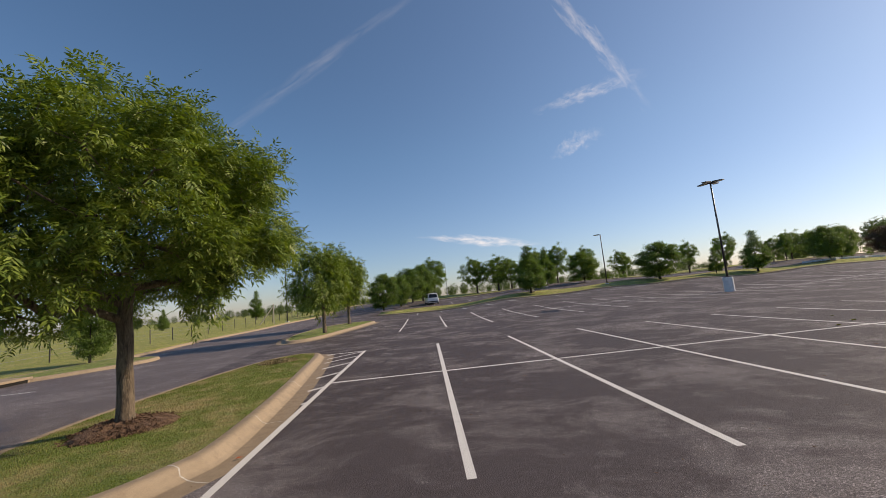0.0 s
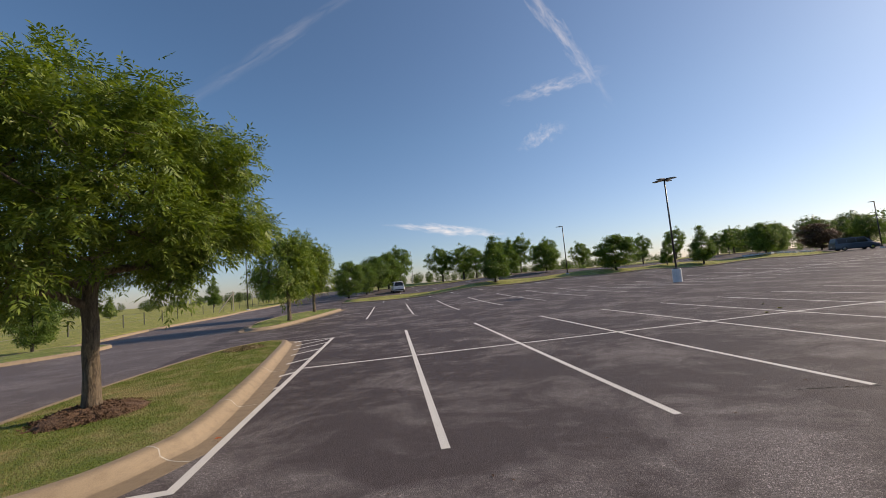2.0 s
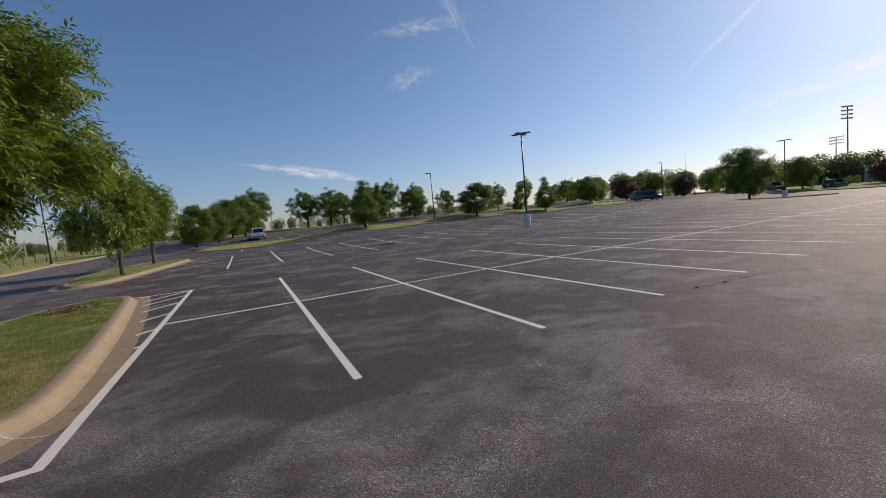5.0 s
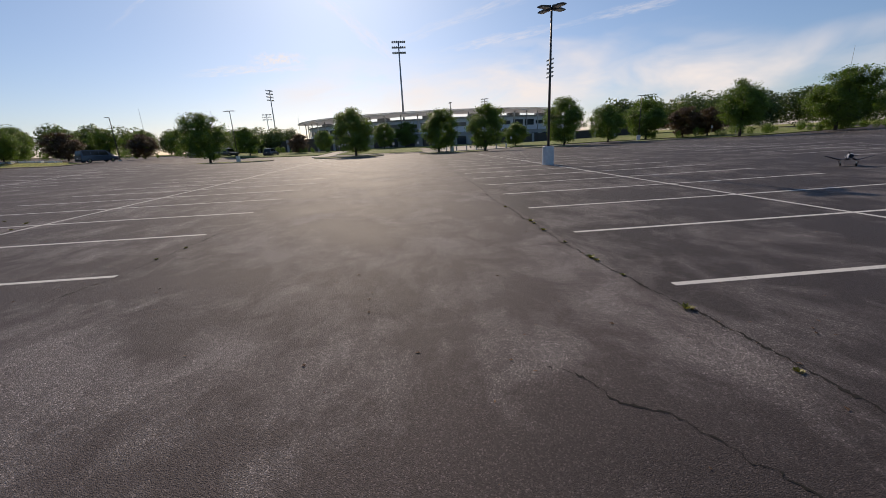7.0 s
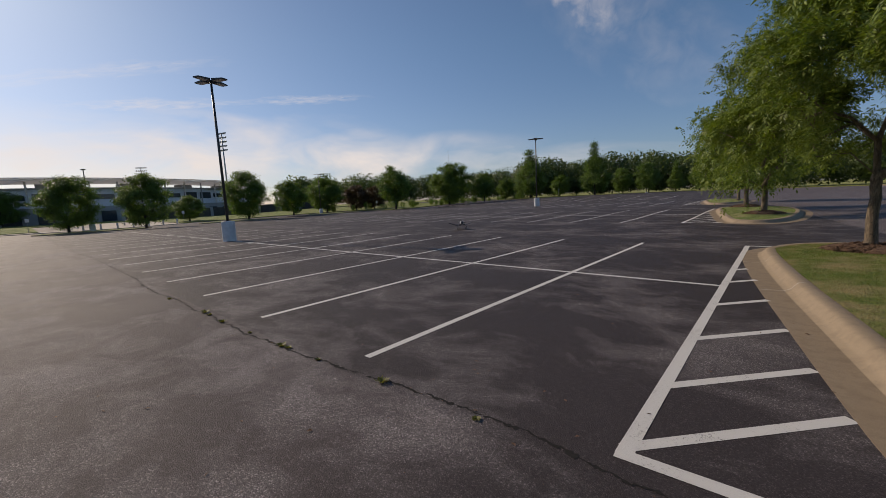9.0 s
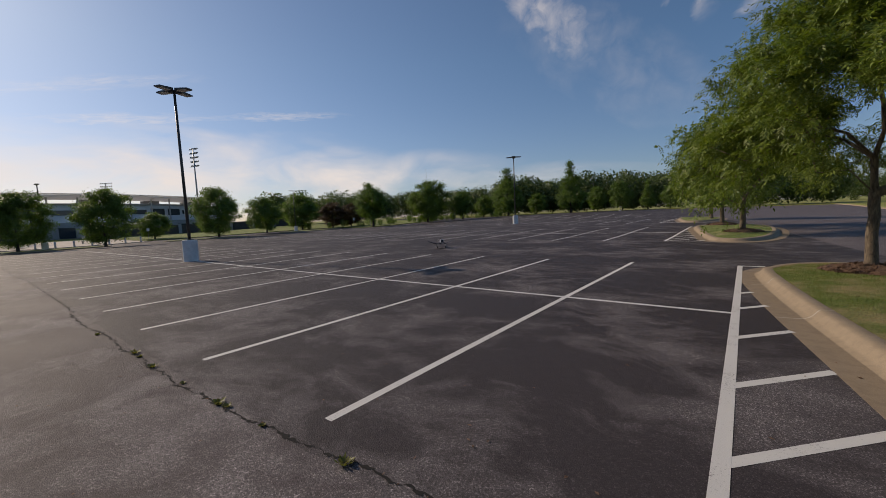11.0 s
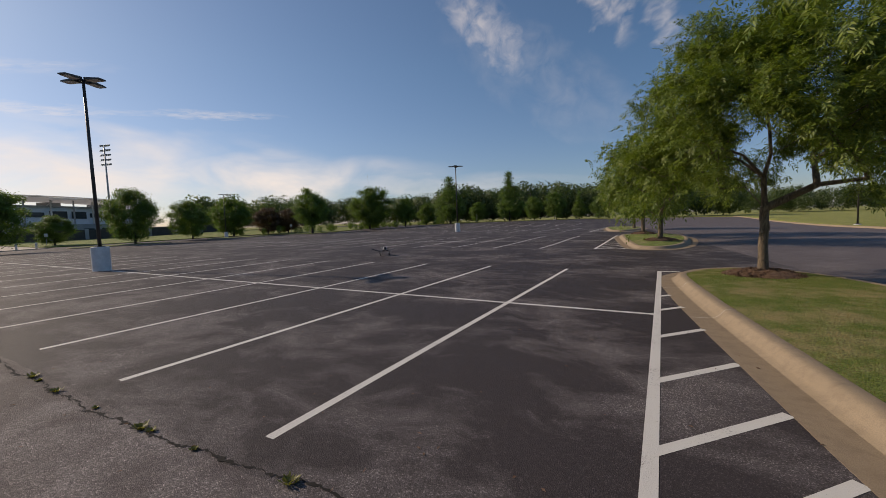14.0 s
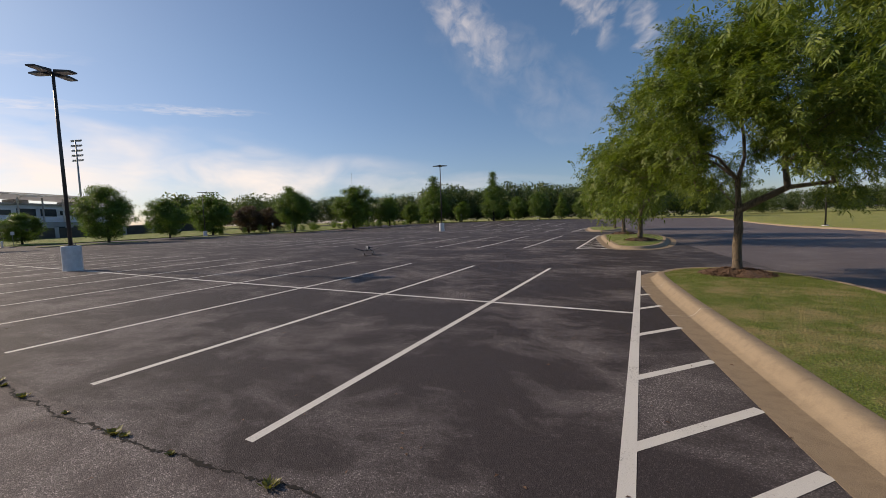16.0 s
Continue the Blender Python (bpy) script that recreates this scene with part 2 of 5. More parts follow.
LENS = plain("lamp_lens", (0.55, 0.55, 0.5), (0.5, 0.5, 0.46), 0.2, 6.0)
RUBBER = plain("rubber", (0.018, 0.018, 0.018), (0.03, 0.03, 0.03), 0.85, 30.0)
POST = plain("fence_post", (0.055, 0.05, 0.045), (0.09, 0.085, 0.08), 0.8, 10.0)
CRACK = plain("crack", (0.008, 0.007, 0.006), (0.015, 0.013, 0.011), 1.0, 30.0)
WEED = leaf_material("weed", (0.12, 0.125, 0.028), (0.23, 0.205, 0.055), 0.25)


def blade_material():
    m, n, pos = material("grass_blade")
    rnd = n.add("ShaderNodeNewGeometry").outputs["Random Per Island"]
    patch, mid = n.noise(pos, 0.45, 4, 0.6), n.noise(pos, 2.4, 4)
    col = n.mix(rnd, (0.120, 0.165, 0.030), (0.205, 0.250, 0.058))
    col = n.mix(n.ramp(n.math("ADD", rnd, n.math("MULTIPLY", n.math("SUBTRACT", mid, 0.5), 1.2)), (0.68, 0.0), (0.78, 0.8)), col, (0.30, 0.235, 0.115))
    dry = n.ramp(n.math("ADD", n.math("MULTIPLY", patch, 0.6), n.math("MULTIPLY", mid, 0.4)), (0.475, 0.0), (0.60, 0.85))
    col = n.mix(dry, col, (0.40, 0.31, 0.16))
    d = n.add("ShaderNodeBsdfDiffuse", {"Color": col})
    t = n.add("ShaderNodeBsdfTranslucent", {"Color": col})
    n.add("ShaderNodeOutputMaterial", {"Surface": n.add("ShaderNodeMixShader", {0: 0.25, 1: d.outputs[0], 2: t.outputs[0]}).outputs[0]})
    return m


BLADE = blade_material()


# ------------------------------------------------------------------ building helpers
def thing(name, label, category, place=(0, 0, 0), turn=0.0, group="", kind=""):
    ob = new(name)
    ob.empty_display_size = 0.2
    ob.matrix_world = pose(*place, 0, 0, turn)
    return tagged(ob, label, category, group, kind)


def mesh_of(name, verts, faces, mat, smooth=False):
    """A mesh from arrays: verts (n, 3), faces a list or an (n, k) array."""
    me = bpy.data.meshes.new(name)
    v = np.asarray(verts, np.float32)
    if isinstance(faces, np.ndarray):
        k = faces.shape[1]
        me.vertices.add(len(v))
        me.vertices.foreach_set("co", v.ravel())
        me.loops.add(faces.size)
        me.loops.foreach_set("vertex_index", faces.astype(np.int32).ravel())
        me.polygons.add(len(faces))
        me.polygons.foreach_set("loop_start", np.arange(0, faces.size, k, dtype=np.int32))
        me.update(calc_edges=True)
    else:
        me.from_pydata([tuple(map(float, p)) for p in v], [], faces)
        me.update()
    if smooth:
        me.polygons.foreach_set("use_smooth", np.ones(len(me.polygons), bool))
    me.materials.append(mat)
    return me


def put(name, me, parent=None, m=None, label=""):
    ob = new(name, me)
    if parent is not None:
        ob.parent = parent
    if m is not None:
        ob.matrix_basis = m
    return tagged(ob, label)


def part(name, bm, mat, parent, label="", m=None, smooth=False):
    me = bpy.data.meshes.new(name)
    bm.to_mesh(me)
    bm.free()
    if smooth:
        me.polygons.foreach_set("use_smooth", np.ones(len(me.polygons), bool))
    me.materials.append(mat)
    return put(name, me, parent, m, label)


def box_bm(sx, sy, sz, at=(0, 0, 0), bevel=0.0, bm=None, m=None):
    own = bm or bmesh.new()
    made = bmesh.ops.create_cube(own, size=1.0, matrix=(m or Matrix()) @ Matrix.LocRotScale(at, None, (sx, sy, sz)))["verts"]
    if bevel:
        bmesh.ops.bevel(own, geom=list({e for v in made for e in v.link_edges}), offset=bevel, segments=2, affect="EDGES", profile=0.7)
    return own


def tube_bm(a, b, r0, r1, sides=10, bm=None):
    own = bm or bmesh.new()
    a, b = Vector(a), Vector(b)
    m = Matrix.Translation((a + b) / 2) @ (b - a).to_track_quat("Z", "Y").to_matrix().to_4x4()
    bmesh.ops.create_cone(own, cap_ends=True, segments=sides, radius1=r0, radius2=r1, depth=(b - a).length, matrix=m)
    return own


# ------------------------------------------------------------------ lie of the land
LAND = np.array([
    (0, 0, 0), (10, -7, 0), (0, -18, 0), (15, 6, 0.03), (30, -7, 0.03), (42, -13, 0), (-6, 6, 0), (0, 20, -0.02), (8, -26, 0.06), (7, -37, 0.15),
    (23, 24.2, 0.05), (24, -50, 0.22), (72, -13, -0.38), (70, -33, -0.28), (72, -51, -0.12), (71, 25, -0.22), (70, 4, -0.32), (-18, 34, 0.08), (-20, 50, 0.2), (-19, -65, -0.15),
    (0, 44, -0.05), (15, 44, 0.50), (28, 44, 0.68), (0, 51, 0.45), (15, 51, 1.25), (28, 51, 1.55), (42, 44, 0.55), (42, 51, 1.55), (60, 44, 0.75), (60, 51, 1.6), (75, 44, 1.05), (0, 76, 1.1), (30, 76, 2.0), (80, 76, 2.2), (0, 93, 1.8),
    (40, 95, 2.1), (90, 95, 2.5), (30, -90, 0.9), (-18, 14, -0.1), (100, -95, 1.0), (130, 0, 0.2), (-80, 0, -0.6), (-60, 100, -0.4), (-70, -110, -0.2)])


def land(x, y):
    """Height of the ground, smooth between the spot heights."""
    x, y = np.asarray(x, float), np.asarray(y, float)
    d2 = (x[..., None] - LAND[:, 0]) ** 2 + (y[..., None] - LAND[:, 1]) ** 2
    w = 1 / (d2 + 12.0) ** 1.8
    return (w * LAND[:, 2]).sum(-1) / w.sum(-1)


def lz(x, y):
    return float(land(x, y))


EDGE_X, LOT_X1, LOT_Y0, STRIP_Y0, STRIP_Y1, LOT2_Y1 = -17.8, 108.0, -118.0, 44.6, 49.4, 77.0
STRIP_X0, STRIP_X1 = -6.4, 66.0


def spaced(lo, hi, cuts, step, far):
    """Grid lines: even steps near the lot, each cut doubled for a sharp edge, growing steps outward."""
    core = [v for v in np.arange(lo, hi, step) if min(abs(v - c) for c in cuts) > 0.4]
    grow = [step * 1.35 ** k for k in range(1, 60)]
    out = np.cumsum(grow)
    out = out[out < far]
    return np.array(sorted([*core, *[c - 0.006 for c in cuts], *[c + 0.006 for c in cuts], *(lo - out), *(hi + out)]))


GX = spaced(-40, 112, (EDGE_X, STRIP_X0, STRIP_X1, LOT_X1), 1.6, 2600)
GY = spaced(-122, 100, (LOT_Y0, STRIP_Y0, STRIP_Y1, LOT2_Y1), 1.6, 2600)


def paved(x, y):
    lot = (x > EDGE_X) & (x < LOT_X1) & (y > LOT_Y0) & (y < LOT2_Y1)
    strip = (x > STRIP_X0) & (x < STRIP_X1) & (y > STRIP_Y0) & (y < STRIP_Y1)
    drive = (x > EDGE_X) & (x < STRIP_X0) & (y >= LOT2_Y1)
    return (lot & ~strip) | drive


def drive_shift(y):
    """How far the west kerb of the drive swings east as it runs south."""
    s = np.clip((8.0 - np.asarray(y, float)) / 41.0, 0, 1)
    return 4.9 * s * s * (3 - 2 * s)


XX, YY = np.meshgrid(GX, GY, indexing="ij")
INSIDE = paved(XX, YY)
XX = XX + drive_shift(YY) * np.clip(1.2 - np.abs(XX - EDGE_X) / 12.0, 0, 1)
ZZ = land(XX, YY)
cell = np.arange(XX.size).reshape(XX.shape)
quads = np.stack([cell[:-1, :-1], cell[1:, :-1], cell[1:, 1:], cell[:-1, 1:]], -1).reshape(-1, 4)
ground = put("ground", mesh_of("ground", np.stack([XX, YY, np.where(INSIDE, ZZ - 0.08, ZZ + 0.11)], -1).reshape(-1, 3), quads, MEADOW, True))
tagged(ground, "mown green and yellow meadow around the lot", "ground", kind="structure")
keep = INSIDE.ravel()[quads].all(1)
lot = put("parking_lot", mesh_of("parking_lot", np.stack([XX, YY, ZZ], -1).reshape(-1, 3), quads[keep], ASPHALT, True))
tagged(lot, "worn dark asphalt car park with pale scuffed patches", "parking lot", kind="structure")


# ------------------------------------------------------------------ painted lines
def surface(x, y):
    """Height of the paving sheet itself, between its grid lines."""
    i, j = np.clip(np.searchsorted(GX, x) - 1, 0, len(GX) - 2), np.clip(np.searchsorted(GY, y) - 1, 0, len(GY) - 2)
    u, w = (x - GX[i]) / (GX[i + 1] - GX[i]), (y - GY[j]) / (GY[j + 1] - GY[j])
    flat = ZZ[i, j] * (1 - u) * (1 - w) + ZZ[i + 1, j] * u * (1 - w) + ZZ[i, j + 1] * (1 - u) * w + ZZ[i + 1, j + 1] * u * w
    return np.maximum(flat, land(x, y)) + 0.0001 * np.maximum(np.hypot(x, y + 5) - 14, 0)


def strip_mesh(name, a, b, width, mat, lift=0.005, step=0.8):
    """A thin painted strip that follows the ground from a to b."""
    a, b = np.array(a, float), np.array(b, float)
    n = max(2, int(np.linalg.norm(b - a) / step) + 2)
    p = a + (b - a) * np.linspace(0, 1, n)[:, None]
    s = np.array([-(b - a)[1], (b - a)[0]]) / np.linalg.norm(b - a) * width / 2
    e = np.concatenate([p + s, p - s])
    v = np.column_stack([e, surface(e[:, 0], e[:, 1]) + lift])
    return mesh_of(name, v, [(i, n + i, n + i + 1, i + 1) for i in range(n - 1)], mat)


def line(a, b, width=0.10, lift=0.0018):
    return put("painted_line", strip_mesh("painted_line", a, b, width, PAINT, lift), lot)


BAY, DEPTH = 2.74, 11.18
ROWS = {-4: (13.1, 64, -74.8), -3: (9.85, 66, -56.1), -2: (6.55, 66, -37.35), -1: (3.50, 66, -18.6), 0: (0.0, 66, 0.0), 1: (-1.98, 66, 18.95)}
for k, (x0, x1, y0) in ROWS.items():
    for i in range(int((x1 - x0) / BAY) + 1):
        line((x0 + i * BAY, y0), (x0 + i * BAY, y0 + DEPTH))
    line((x0 - BAY if k > -4 else x0, y0 + DEPTH / 2), (x1 + 1, y0 + DEPTH / 2), 0.10, 0.0030)
for i in range(25):
    line((-1.4 + i * BAY, 38.0), (-1.4 + i * BAY, 43.6))
    line((1.0 + i * BAY, 55.5), (1.0 + i * BAY, 61.0))
    line((1.0 + i * BAY, 68.5), (1.0 + i * BAY, 74.0))
for i in range(3):
    line((-17.0, 9.7 - i * BAY), (-13.4, 9.9 - i * BAY))

# hatched corners beside the islands
for k in (-3, -2, -1, 0):
    hx, hy = ROWS[k][0] - BAY, ROWS[k][2]
    line((hx + 0.07, hy - 0.05), (hx - 0.03, hy + 11.2), 0.11, 0.0036)
    for dy, reach in ((0.05, 1.19), (1.12, 1.02), (2.52, 0.83), (4.2, 0.60), (5.95, 0.38), (7.3, 0.18)):
        y = hy + 11.18 - dy
        line((hx, y), (hx - reach, y - 1.1 * reach), 0.10, 0.0028)
    line((hx - 1.15, hy + 11.13), (hx - 1.55, hy + 10.72), 0.10, 0.0028)
    line((hx + 0.02, hy + 11.2), (hx - 1.45, hy + 11.14), 0.11, 0.0042)
    line((hx + 0.12, hy - 0.06), (hx - 0.45, hy - 0.10), 0.11, 0.0042)


# ------------------------------------------------------------------ islands, kerbs, grass
def smooth_ring(points, per=6):
    """A closed Catmull-Rom curve through the points."""
    p = np.array(points, float)
    out = []
    for i in range(len(p)):
        a, b, c, d = p[i - 1], p[i], p[(i + 1) % len(p)], p[(i + 2) % len(p)]
        for s in np.arange(per) / per:
            out.append(0.5 * (2 * b + (c - a) * s + (2 * a - 5 * b + 4 * c - d) * s * s + (3 * b - a - 3 * c + d) * s ** 3))
    return np.array(out)


def normals_of(ring, closed=True):
    if closed:
        t = np.roll(ring, -1, 0) - np.roll(ring, 1, 0)
    else:
        t = np.gradient(ring, axis=0)
    t /= np.linalg.norm(t, axis=1)[:, None]
    return np.column_stack([t[:, 1], -t[:, 0]])


KERB = [(-0.03, -0.02), (-0.03, 0.135), (0.0, 0.150), (0.11, 0.150), (0.145, 0.143), (0.175, 0.125), (0.230, 0.055), (0.265, 0.026), (0.32, 0.006), (0.45, 0.003), (0.64, 0.003), (0.64, -0.02)]
KERB_THIN = [(-0.03, -0.02), (-0.03, 0.135), (0.0, 0.150), (0.09, 0.150), (0.13, 0.142), (0.16, 0.120), (0.19, 0.020), (0.20, -0.02)]


def sweep(ring, profile, mat, closed=True, name="kerb"):
    """A kerb: the profile (distance outward, height) carried along the ring, on the ground's height."""
    nr = normals_of(ring, closed)
    base = land(ring[:, 0], ring[:, 1])
    k, n = len(profile), len(ring)
    v = np.array([[*(ring[i] + nr[i] * o), base[i] + h] for i in range(n) for o, h in profile])
    last = n if closed else n - 1
    f = [(i * k + j, ((i + 1) % n) * k + j, ((i + 1) % n) * k + j + 1, i * k + j + 1) for i in range(last) for j in range(k - 1)]
    me = mesh_of(name, v, f, mat, True)
    me.set_sharp_from_angle(angle=radians(32))
    return me


def grass_top(ring, mat, rise=0.05, name="turf"):
    """A gently domed lawn inside a ring."""
    c = ring.mean(0)
    rings = [1.0, 0.93, 0.8, 0.6, 0.35, 0.12]
    v, n = [], len(ring)
    for s in rings:
        p = c + (ring - c) * s
        z = land(p[:, 0], p[:, 1]) + 0.14 + rise * (1 - s ** 2)
        v.append(np.column_stack([p, z]))
    v = np.concatenate([*v, [[*c, lz(*c) + 0.14 + rise]]])
    f = [(r * n + i, r * n + (i + 1) % n, (r + 1) * n + (i + 1) % n, (r + 1) * n + i) for r in range(len(rings) - 1) for i in range(n)]
    f += [((len(rings) - 1) * n + i, (len(rings) - 1) * n + (i + 1) % n, len(v) - 1) for i in range(n)]
    return mesh_of(name, v, f, mat, True)


def in_ring(ring, p):
    a, b = ring, np.roll(ring, -1, 0)
    x, y = p[:, :1], p[:, 1:]
    hit = ((a[:, 1] > y) != (b[:, 1] > y)) & (x < (b[:, 0] - a[:, 0]) * (y - a[:, 1]) / (b[:, 1] - a[:, 1] + 1e-12) + a[:, 0])
    return hit.sum(1) % 2 == 1


def blades(ring, count, rise, seed, name="grass", size=0.022):
    """Short upright blades over a lawn."""
    rng = np.random.default_rng(seed)
    lo, hi, c = ring.min(0), ring.max(0), ring.mean(0)
    p = rng.uniform(lo, hi, (count * 2, 2))
    p = p[in_ring(ring, p)][:count]
    rim = ring - c
    turn_ = np.arctan2(rim[:, 1], rim[:, 0])
    order = np.argsort(turn_)
    edge = np.interp(np.arctan2(p[:, 1] - c[1], p[:, 0] - c[0]), turn_[order], np.linalg.norm(rim, axis=1)[order], period=2 * np.pi)
    s = np.clip(np.linalg.norm(p - c, axis=1) / edge, 0, 1)
    z = land(p[:, 0], p[:, 1]) + 0.138 + rise * (1 - s ** 2)
    n = len(p)
    a = rng.uniform(0, 2 * np.pi, n)
    w, h = rng.uniform(0.003, 0.0065, n), rng.uniform(0.5, 1.4, n) * size
    d = np.column_stack([np.cos(a), np.sin(a)])
    lean = rng.normal(0, 0.5, (n, 2)) * h[:, None]
    v = np.stack([np.column_stack([p + d * w[:, None], z - 0.02]), np.column_stack([p - d * w[:, None], z - 0.02]), np.column_stack([p + lean, z + h])], 1)
    return mesh_of(name, v.reshape(-1, 3), np.arange(3 * n).reshape(-1, 3), BLADE)


ISLAND = [(-3.28, 1.6), (-3.42, 0.9), (-3.85, 0.2), (-4.65, -0.2), (-5.5, 0.1), (-6.15, 0.95), (-6.6, 2.4), (-6.72, 4.6), (-6.52, 7.4), (-6.2, 9.3),
          (-5.75, 10.5), (-5.25, 11.05), (-4.80, 11.0), (-4.40, 10.4), (-3.88, 7.0), (-3.50, 4.1)]
END_ISLAND = [(68.6, 0.8), (69.6, -0.2), (71.4, -0.2), (72.4, 0.8), (72.6, 5.6), (72.4, 10.4), (71.4, 11.5), (69.6, 11.5), (68.6, 10.4), (68.4, 5.6)]


def island(points, dx=0.0, dy=0.0, shear=0.0, label="kerbed planting island of green turf with a tan concrete kerb", profile=KERB, mat=None, group="row-end islands"):
    ring = smooth_ring([(x + dx + shear * y, y + dy) for x, y in points][::-1])
    if (ring[:, 0] * np.roll(ring[:, 1], -1) - np.roll(ring[:, 0], -1) * ring[:, 1]).sum() < 0:
        ring = ring[::-1]
    top = thing("planting_island", label, "island", group=group, kind="structure")
    cut = 9 if profile is KERB else len(profile)
    put("kerb", sweep(ring, profile[:cut], CONCRETE), top, label="tan concrete kerb")
    if profile is KERB:
        put("gutter", sweep(ring, profile[cut - 1:], GUTTER, name="gutter"), top, label="darker stained gutter pan")
    put("turf", grass_top(ring, mat or TURF), top)
    return ring, top


def mulch_ring(x, y, r, h, seed, z0=0.16):
    """A low mound of bark chips round a trunk, rough on top."""
    rng = np.random.default_rng(seed)
    v, n = [], 36
    base = lz(x, y) + z0
    for s, up in ((1.0, 0.0), (0.85, 0.45), (0.6, 0.8), (0.3, 1.0), (0.05, 1.05)):
        a = np.linspace(0, 2 * np.pi, n, endpoint=False)
        rr = r * s * (1 + 0.10 * np.sin(3 * a + seed) + rng.normal(0, 0.03, n))
        v.append(np.column_stack([rr * np.cos(a), rr * np.sin(a), up * h + rng.normal(0, 0.012, n)]))
    v = np.concatenate(v)
    f = [(k * n + i, k * n + (i + 1) % n, (k + 1) * n + (i + 1) % n, (k + 1) * n + i) for k in range(4) for i in range(n)]
    t = thing("mulch_mound", "mound of dark brown bark mulch round a tree", "mulch", (x, y, base), group="mulch mounds")
    put("mound", mesh_of("mound", v, f, MULCH), t)
    m = 900
    a, q = rng.uniform(0, 2 * np.pi, m), np.sqrt(rng.uniform(0, 1.15, m)) * r
    c = np.column_stack([q * np.cos(a), q * np.sin(a), h * np.clip(1 - (q / r) ** 2, 0, 1) + rng.uniform(0.0, 0.02, m)])
    u = rng.normal(0, 1, (m, 3)); u /= np.linalg.norm(u, axis=1)[:, None]
    w = np.cross(u, rng.normal(0, 1, (m, 3))); w /= np.linalg.norm(w, axis=1)[:, None]
    u, w = u * rng.uniform(0.02, 0.06, (m, 1)), w * rng.uniform(0.006, 0.014, (m, 1))
    v = np.stack([c + u + w, c + u - w, c - u - w, c - u + w], 1).reshape(-1, 3)
    tagged(put("loose_bark", mesh_of("loose_bark", v, np.arange(4 * m).reshape(-1, 4), MULCH), t), kind="stuff")
    return t


ring0, isl0 = island(ISLAND)
ring1, isl1 = island(ISLAND, 3.54, -18.6, -0.035)
island(ISLAND, 6.62, -37.35, -0.035)
island(ISLAND, 9.9, -56.1, -0.035)
island([(-8.3, 18.9), (-7.6, 18.5), (-6.9, 19.6), (-6.1, 24.0), (-5.1, 29.3), (-5.2, 30.5), (-6.0, 31.0), (-7.9, 30.4), (-8.9, 27.0), (-9.1, 22.5)])
tagged(put("grass", blades(ring0, 110000, 0.05, 3)), "short green lawn grass on the planting island", "grass", kind="stuff")
tagged(put("grass", blades(ring1, 100000, 0.05, 4)), "short green lawn grass on the planting island", "grass", kind="stuff")
for k in (-4, -3, -2, -1, 0, 1):
    island(END_ISLAND, 1.5 if k == 0 else 0.0, ROWS[k][2], profile=KERB_THIN, group="far row-end islands", label="long kerbed island of turf at the end of a row")
island([(-18.6, 12.6), (-17.0, 13.2), (-15.2, 15.2), (-14.5, 16.6), (-15.0, 18.0), (-17.0, 18.8), (-18.6, 19.2)], profile=KERB_THIN, group="roadside islands", label="small kerbed island of turf beside the drive")


def long_kerb(a, b, name, side=1):
    n = int(np.hypot(b[0] - a[0], b[1] - a[1]) / 2) + 2
    p = np.array(a, float) + (np.array(b, float) - np.array(a, float)) * np.linspace(0, 1, n)[:, None]
    if side < 0:
        p = p[::-1]
    ob = put(name, sweep(p, KERB_THIN, CONCRETE, False, name))
    return tagged(ob, "long tan concrete kerb along the grass verge", "kerb", kind="structure")


drive_y = np.arange(-118, 141, 2.0)
tagged(put("kerb_drive", sweep(np.column_stack([EDGE_X + drive_shift(drive_y), drive_y]), KERB_THIN, CONCRETE, False, "kerb_drive")), "long tan concrete kerb along the grass verge", "kerb", kind="structure")
long_kerb((STRIP_X0, STRIP_Y0), (STRIP_X1, STRIP_Y0), "kerb_strip_south", 1)
long_kerb((STRIP_X0, STRIP_Y1), (STRIP_X1, STRIP_Y1), "kerb_strip_north", -1)
long_kerb((STRIP_X0, LOT2_Y1), (LOT_X1, LOT2_Y1), "kerb_bank", 1)


